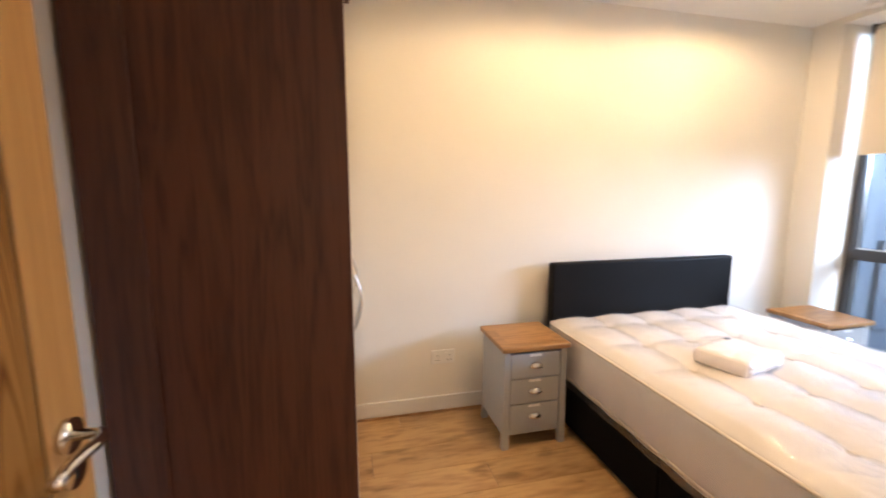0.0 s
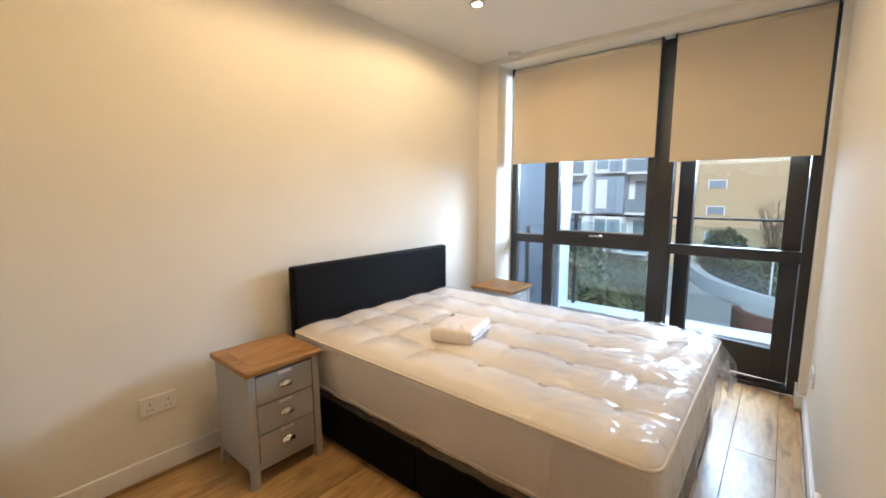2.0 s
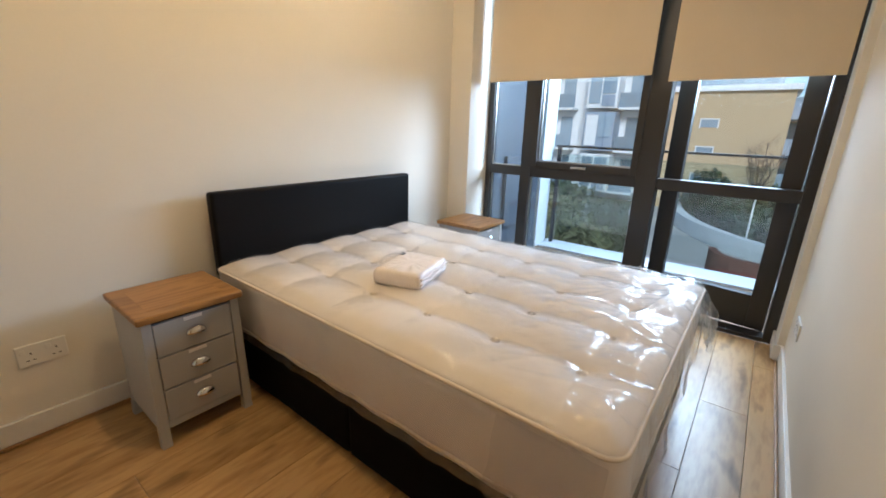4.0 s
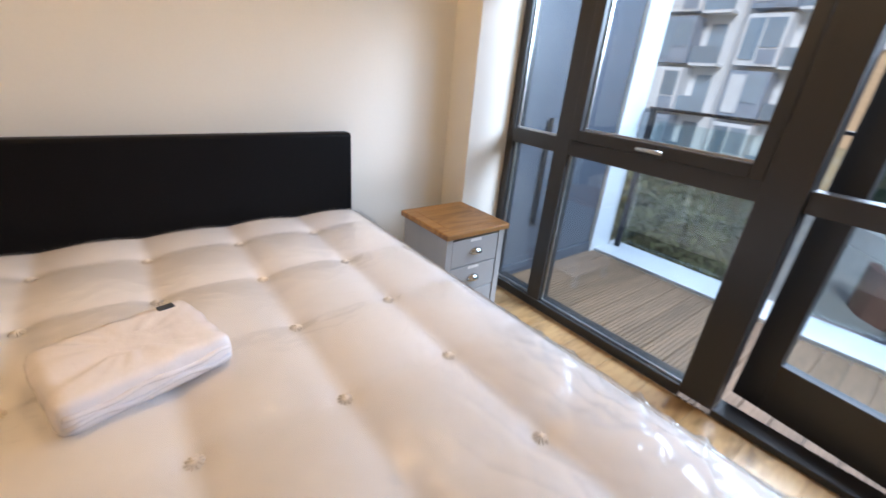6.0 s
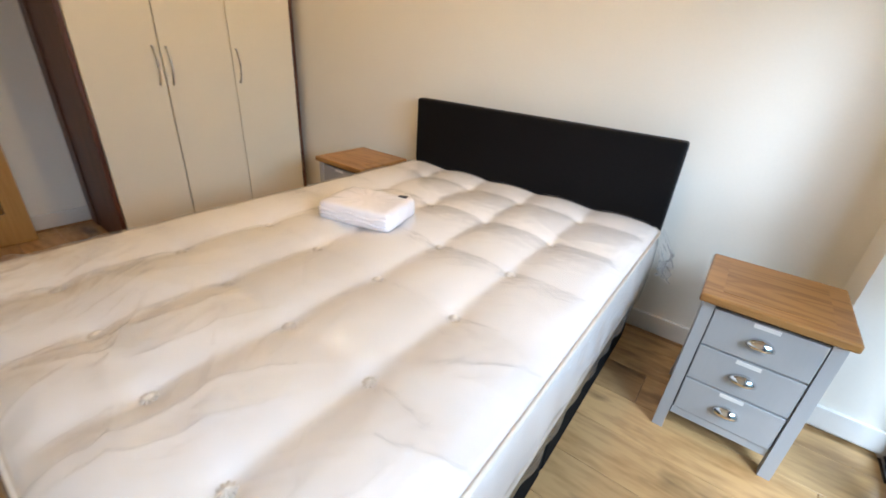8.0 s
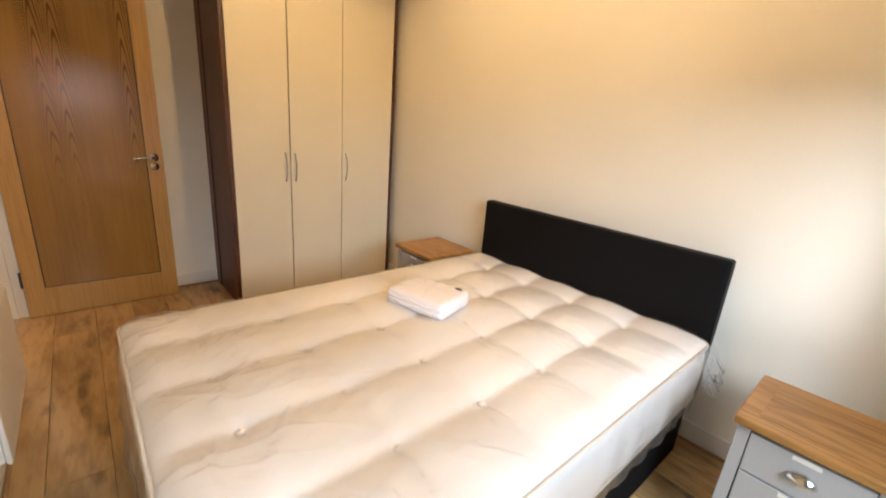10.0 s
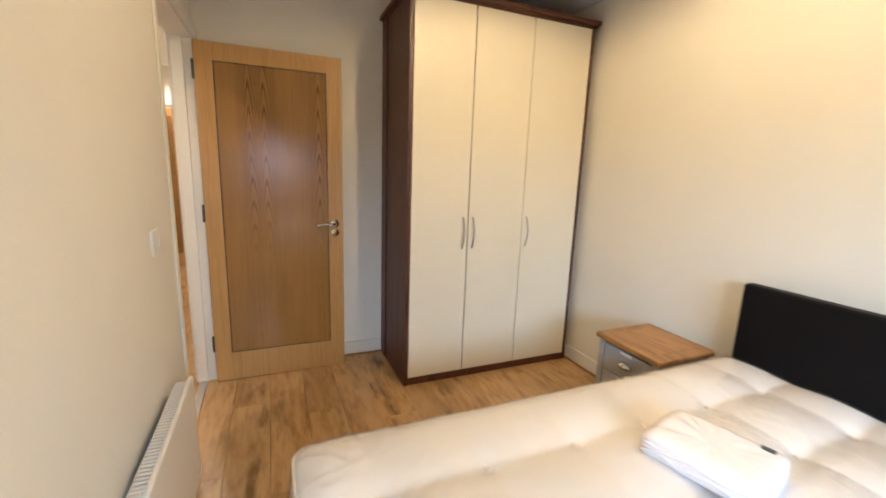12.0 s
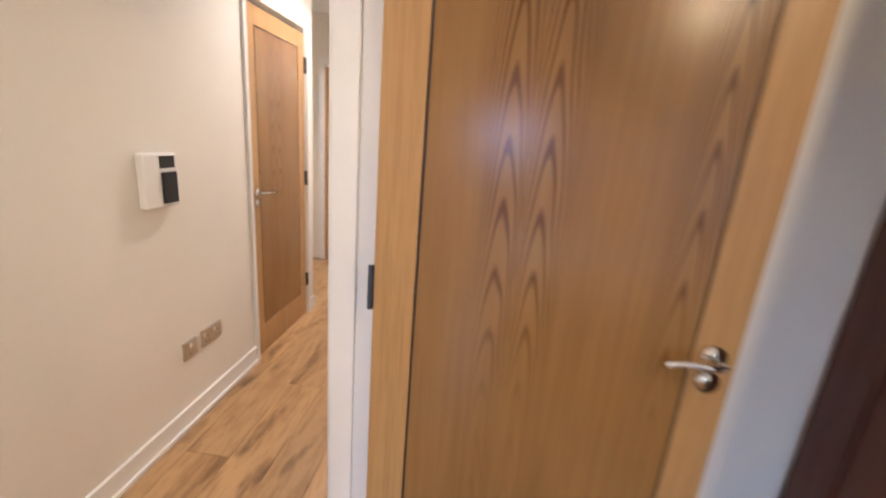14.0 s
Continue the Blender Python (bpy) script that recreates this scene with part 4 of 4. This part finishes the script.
for k in range(49):
    f = k / 48
    px = 8 + 24 * f
    pc = -0.3 + 6.0 * f ** 1.6
    hwid = 2.6 - 1.0 * f
    edge = way_edge(px)
    seq_a.append(bm.verts.new((px, edge, GZ + 0.02)))
    seq_b.append(bm.verts.new((px, max(pc + hwid, edge + 2.2), GZ + 0.02)))
    ins, out = edge - 0.05, edge - 0.55
    seq_c.append([wl.verts.new((px, ins, GZ)), wl.verts.new((px, ins, GZ + 0.7)), wl.verts.new((px, out, GZ + 0.7)), wl.verts.new((px, out, GZ))])
for k in range(48):
    bm.faces.new((seq_a[k], seq_a[k + 1], seq_b[k + 1], seq_b[k]))
    for j in range(4):
        wl.faces.new((seq_c[k][j], seq_c[k][(j + 1) % 4], seq_c[k + 1][(j + 1) % 4], seq_c[k + 1][j]))
wl.faces.new(seq_c[0])
wl.faces.new(seq_c[-1][::-1])
structure("path", bm, M_PATH, "pale concrete garden path curving between shrubs", "path")
structure("retaining_wall", wl, M_KERB, "low white retaining wall along the curving path", "wall")


def shrub(name, loc, size, n, leaf, material, label, stems=8, seed=0):
    rnd = random.Random(seed)
    top = empty(name, loc, label, "shrub")
    bm = bmesh.new()
    verts, faces = [], []
    for k in range(n):
        d = Vector((rnd.gauss(0, 1), rnd.gauss(0, 1), rnd.gauss(0, 1))).normalized() * rnd.uniform(0.45, 1.0)
        wob = 1 + 0.35 * noise.noise((d.x * 2 + seed, d.y * 2, d.z * 2))
        c = Vector((d.x * size[0] * wob, d.y * size[1] * wob, size[2] * (0.55 + 0.55 * d.z * wob)))
        if c.z < 0.02:
            c.z = rnd.uniform(0.02, 0.2)
        a = Vector((rnd.gauss(0, 1), rnd.gauss(0, 1), rnd.gauss(0, 1))).normalized() * leaf * rnd.uniform(0.5, 1.2)
        b = a.cross(Vector((rnd.gauss(0, 1), rnd.gauss(0, 1), rnd.gauss(0, 1)))).normalized() * leaf * 0.38
        i = len(verts)
        verts += [c - a, c + b, c + a, c - b]
        faces.append((i, i + 1, i + 2, i + 3))
    me = bpy.data.meshes.new("foliage")
    me.from_pydata(verts, [], faces)
    me.materials.append(material)
    fo = new("foliage", me)
    fo.parent = top
    sb = bmesh.new()
    for k in range(stems):
        e = Vector((rnd.uniform(-1, 1) * size[0] * 0.7, rnd.uniform(-1, 1) * size[1] * 0.7, size[2] * rnd.uniform(0.6, 1.0)))
        tube(sb, [(e.x * 0.1, e.y * 0.1, 0), e * 0.5 + Vector((0, 0, 0.1)), e], 0.02, 5)
    part("stems", sb, M_BARK, top, "thin brown stems")
    return top


shrub("grassy_shrub", (12.5, 5.3, GZ), (2.6, 2.1, 1.9), 5200, 0.16, M_LEAF2, "pale feathery shrub below the balcony", 10, 3)
shrub("grassy_shrub", (16.5, 7.8, GZ), (3.0, 2.4, 2.0), 5200, 0.18, M_LEAF2, "pale feathery shrub beside the path", 10, 4)
shrub("grassy_shrub", (11.5, 8.6, GZ), (2.4, 2.2, 2.0), 4200, 0.17, M_LEAF, "green feathery shrub below the balcony", 10, 5)
shrub("garden_shrub", (22.0, 9.5, GZ), (3.0, 2.5, 1.8), 3800, 0.22, M_LEAF, "green shrub before the white apartment block", 8, 6)
shrub("evergreen_bush", (26.5, 2.3, GZ), (1.05, 1.0, 2.6), 3600, 0.16, M_LEAF3, "round dark evergreen bush beside the path", 5, 7)
shrub("garden_shrub", (20.5, -2.9, GZ), (3.4, 1.8, 1.5), 4200, 0.2, M_LEAF, "green shrub behind the retaining wall", 8, 8)
shrub("garden_shrub", (27.0, -1.6, GZ), (3.2, 2.2, 2.2), 4200, 0.22, M_LEAF, "green shrub behind the retaining wall", 8, 9)
shrub("low_planting", (13.3, -1.1, GZ), (1.1, 1.3, 0.7), 3000, 0.15, M_LEAF3, "low dark green planting by the fence", 5, 10)
shrub("garden_shrub", (31.0, -5.5, GZ), (4.0, 3.5, 3.2), 4600, 0.28, M_LEAF, "tall green shrub before the pale block", 8, 11)
for px, py, sz, sd in ((23.2, 0.2, 1.5, 21), (22.0, -1.6, 1.7, 22), (25.8, 0.6, 1.8, 23), (24.5, -2.0, 2.1, 24), (28.5, 2.6, 2.0, 25)):
    shrub("garden_shrub", (px, py, GZ), (1.5, 1.2, sz), 3000, 0.17, M_LEAF3 if sd % 2 else M_LEAF, "dark green shrub in the bed behind the retaining wall", 6, sd)
# garden light beside the planter
bl = empty("bollard_lamp", (20.4, 0.2, GZ), "slim pale garden lamp post behind the retaining wall", "garden lamp")
part("pole", smooth(cyl(bmesh.new(), (0, 0, 0), (0, 0, 2.3), 0.035, 0.03, seg=10)), M_KERB, bl)
part("lamp_head", smooth(cyl(bmesh.new(), (0, 0, 2.3), (0, 0, 2.42), 0.14, 0.10, seg=14)), M_KERB, bl, "flat round lamp head")
# scattered ground cover
rnd = random.Random(5)
verts, faces = [], []
for k in range(9000):
    gx, gy = rnd.uniform(6, 32), rnd.uniform(-9, 14)
    fpos = (gx - 8) / 24
    pc = -0.3 + 6.0 * max(0, fpos) ** 1.6
    if way_edge(gx) - 0.6 < gy < max(pc + 2.7 - max(0, fpos), way_edge(gx) + 2.3):
        continue
    c = Vector((gx, gy, GZ + 0.04))
    a = Vector((rnd.gauss(0, 1), rnd.gauss(0, 1), 1.2)).normalized() * rnd.uniform(0.12, 0.4)
    b = Vector((rnd.gauss(0, 1), rnd.gauss(0, 1), 0)).normalized() * 0.05
    i = len(verts)
    verts += [c - b, c + b, c + a]
    faces.append((i, i + 1, i + 2))
me = bpy.data.meshes.new("ground_cover")
me.from_pydata(verts, [], faces)
me.materials.append(M_LEAF)
tagged(new("ground_cover", me), "rough tufts of grass over the garden beds", "grass", kind="stuff")

# bare tree
tr = empty("bare_tree", (25.0, 0.2, GZ), "small leafless tree with fine reddish twigs", "tree")
tk = bmesh.new()
tube(tk, [(0, 0, 0), (0.05, 0.04, 1.2), (-0.05, 0.1, 2.3)], 0.06, 7)
part("trunk", tk, M_BARK, tr)
rnd = random.Random(9)
for k in range(14):
    bb = bmesh.new()
    a0 = rnd.uniform(0, 6.28)
    st = Vector((0, 0.06, rnd.uniform(1.2, 2.3)))
    en = st + Vector((math.cos(a0) * 0.6, math.sin(a0) * 0.7, rnd.uniform(1.3, 2.4)))
    tube(bb, [st, st.lerp(en, 0.5) + Vector((0, 0, 0.1)), en], 0.022, 5)
    for j in range(12):
        s2 = st.lerp(en, rnd.uniform(0.4, 1))
        e2 = s2 + Vector((rnd.uniform(-0.5, 0.5), rnd.uniform(-0.5, 0.5), rnd.uniform(0.2, 0.7)))
        tube(bb, [s2, e2], 0.009, 4)
    part("branch", bb, M_BARK, tr)

# curved red brick planter wall with a slatted fence
pf = empty("garden_fence", (15.9, 0.75, GZ), "low red brick planter wall with a slatted timber fence", "fence")
wb = bmesh.new()
ring = []
for k in range(13):
    a = math.pi * (0.5 + k / 12)
    q = Vector((1.1 * math.cos(a), 1.1 * math.sin(a)))
    o = q * 1.2
    ring.append([wb.verts.new((q.x, q.y - 1.0, 0)), wb.verts.new((q.x, q.y - 1.0, 1.15)), wb.verts.new((o.x, o.y - 1.0, 1.15)), wb.verts.new((o.x, o.y - 1.0, 0))])
for a, b in zip(ring, ring[1:]):
    for j in range(4):
        wb.faces.new((a[j], a[(j + 1) % 4], b[(j + 1) % 4], b[j]))
wb.faces.new(ring[0])
wb.faces.new(ring[-1])
part("planter_wall", wb, M_REDBR, pf)
for k in range(24):
    part("slat", boxm(0.0 + k * 0.16, -2.1 - 0.16 * k, 0, 0.03 + k * 0.16, -2.0 - 0.16 * k, 1.15), M_REDBR, pf)


def block(name, x, y0, y1, z1, material, label, depth=12):
    b = empty(name, (x, y0, GZ), label, "building")
    part("wall", boxm(0, 0, 0, depth, y1 - y0, z1 - GZ), material, b)
    part("roof", boxm(-0.2, -0.2, z1 - GZ + 0.002, depth, y1 - y0 + 0.2, z1 - GZ + 0.3), M_RENDER, b)
    return b


def far_window(b, y0, y1, z0, z1, x=0.0, sub=True, material=None):
    w = part("window", boxm(x - 0.03, y0, z0, x + 0.03, y1, z1), material or M_WINGL, b)
    if sub:
        part("frame", box(box(boxm(x - 0.06, y0 - 0.06, z0 - 0.06, x - 0.031, y0, z1 + 0.06), x - 0.06, y1, z0 - 0.06, x - 0.031, y1 + 0.06, z1 + 0.06), x - 0.06, y0, z1, x - 0.031, y1, z1 + 0.06), M_RENDER, w)
    return w


# buff brick block
brk = block("brick_building", 30, -0.4, 6.6, 3.6, M_BRICK, "buff brick apartment block with small slot windows")
for zc in (1.83, 0.25, -1.33):
    far_window(brk, 3.25, 4.1, zc - 0.22 - GZ, zc + 0.22 - GZ)
pent = part("penthouse", boxm(1.2, 0.7, 3.6 - GZ + 0.31, 8, 6.6, 5.3 - GZ), M_BLUE, brk, "blue glazed penthouse storey")
for k in range(7):
    part("window", boxm(1.13, 0.9 + k * 0.8, 4.1 - GZ, 1.199, 1.6 + k * 0.8, 5.0 - GZ), M_WINGL, pent)
for zc in (2.0, 0.1, -1.8):
    bl = part("balcony", boxm(0.3, -1.9, zc - GZ, 2.5, -0.001, zc + 0.12 - GZ), M_RAILD, brk)
    part("railing", boxm(0.3, -1.9, zc + 0.125 - GZ, 0.36, -0.01, zc + 1.0 - GZ), M_BLUE, bl)
part("stair_side", boxm(2.5, -2.0, 0, 9, -0.001, 3.4 - GZ), M_WINGL, brk, "dark glazed corner behind the balconies")

# white block with projecting bays
wht = block("apartment_block", 31, 6.8, 24, 12, M_RENDER, "white rendered apartment block with blue-grey bays")
for bay in range(3):
    by = 1.8 + bay * 4.6
    for st in range(5):
        z0 = 0.6 + st * 2.75
        bp = part("bay", boxm(-1.3, by, z0, -0.001, by + 2.0, z0 + 2.5), M_BLUE if (bay + st) % 2 else M_RENDER, wht, "projecting panelled bay")
        part("window", boxm(-1.36, by + 0.15, z0 + 0.9, -1.301, by + 1.0, z0 + 2.3), M_WINGL, bp)
        part("window", boxm(-1.36, by + 1.1, z0 + 0.3, -1.301, by + 1.85, z0 + 2.3), M_RENDER if st % 2 else M_WINGL, bp)
        part("panel", boxm(-1.34, by + 0.15, z0 + 0.1, -1.301, by + 1.0, z0 + 0.82), M_BLUE, bp)
        w = far_window(wht, by - 1.3, by - 0.4, z0 + 0.1, z0 + 2.2)
        bl = part("balcony", boxm(-1.0, by - 1.6, z0 - 0.1, -0.001, by - 0.05, z0 + 0.05), M_RENDER, wht)
        part("railing", boxm(-1.0, by - 1.6, z0 + 0.052, -0.96, by - 0.05, z0 + 0.95), M_WINGL, bl)
# pale block to the south
pal = block("pale_block", 44, -17, -1.4, 9, M_RENDER, "pale rendered apartment block with square windows")
for k in range(5):
    for st in range(4):
        far_window(pal, 1.2 + k * 3.0, 2.2 + k * 3.0, 1.6 + st * 2.9, 3.2 + st * 2.9)
# ---- floor planks, last ----
PW, PL = 0.192, 1.29


def planks(parent, x0, x1, y0, y1, shift):
    sizes = {}
    row, y = 0, y0
    while y < y1 - 0.005:
        w = min(PW, y1 - y)
        x = x0 - ((row * 0.43 + shift) % 1.0) * PL
        while x < x1:
            a, b = max(x, x0), min(x + PL, x1)
            if b - a > 0.02:
                key = (round(b - a, 3), round(w, 3))
                if key not in sizes:
                    bm = boxm(0, 0, -0.0115, key[0] - 0.0015, key[1] - 0.0015, 0.0)
                    bmesh.ops.bevel(bm, geom=[e for e in bm.edges if all(v.co.z > -0.001 for v in e.verts)], offset=0.0012, segments=1, affect='EDGES')
                    me = bpy.data.meshes.new("plank")
                    bm.to_mesh(me)
                    bm.free()
                    me.materials.append(M_FLOOR)
                    sizes[key] = me
                p = new("plank", sizes[key])
                p.location = (a, y, 0)
                p.parent = parent
            x += PL
        y += w
        row += 1


planks(floor, XW, WX - 0.004, YS - 0.07, YN, 0.2)
planks(hall_floor, -3.8, 1.66, -2.06, YS - 0.07, 0.55)

# grooved deck boards
yy = -1.6
shared = {}
while yy < 2.03:
    if "b" not in shared:
        bm = bmesh.new()
        box(bm, 0, 0, -0.028, 1.14, 0.112, -0.006)
        for k in range(5):
            box(bm, 0, k * 0.0225 + 0.001, -0.006, 1.14, k * 0.0225 + 0.0135, 0.004)
        me = bpy.data.meshes.new("deck_board")
        bm.to_mesh(me)
        bm.free()
        me.materials.append(M_DECK)
        shared["b"] = me
    p = new("deck_board", shared["b"])
    p.location = (WX + 0.08, yy, DZ)
    p.parent = deck
    yy += 0.117
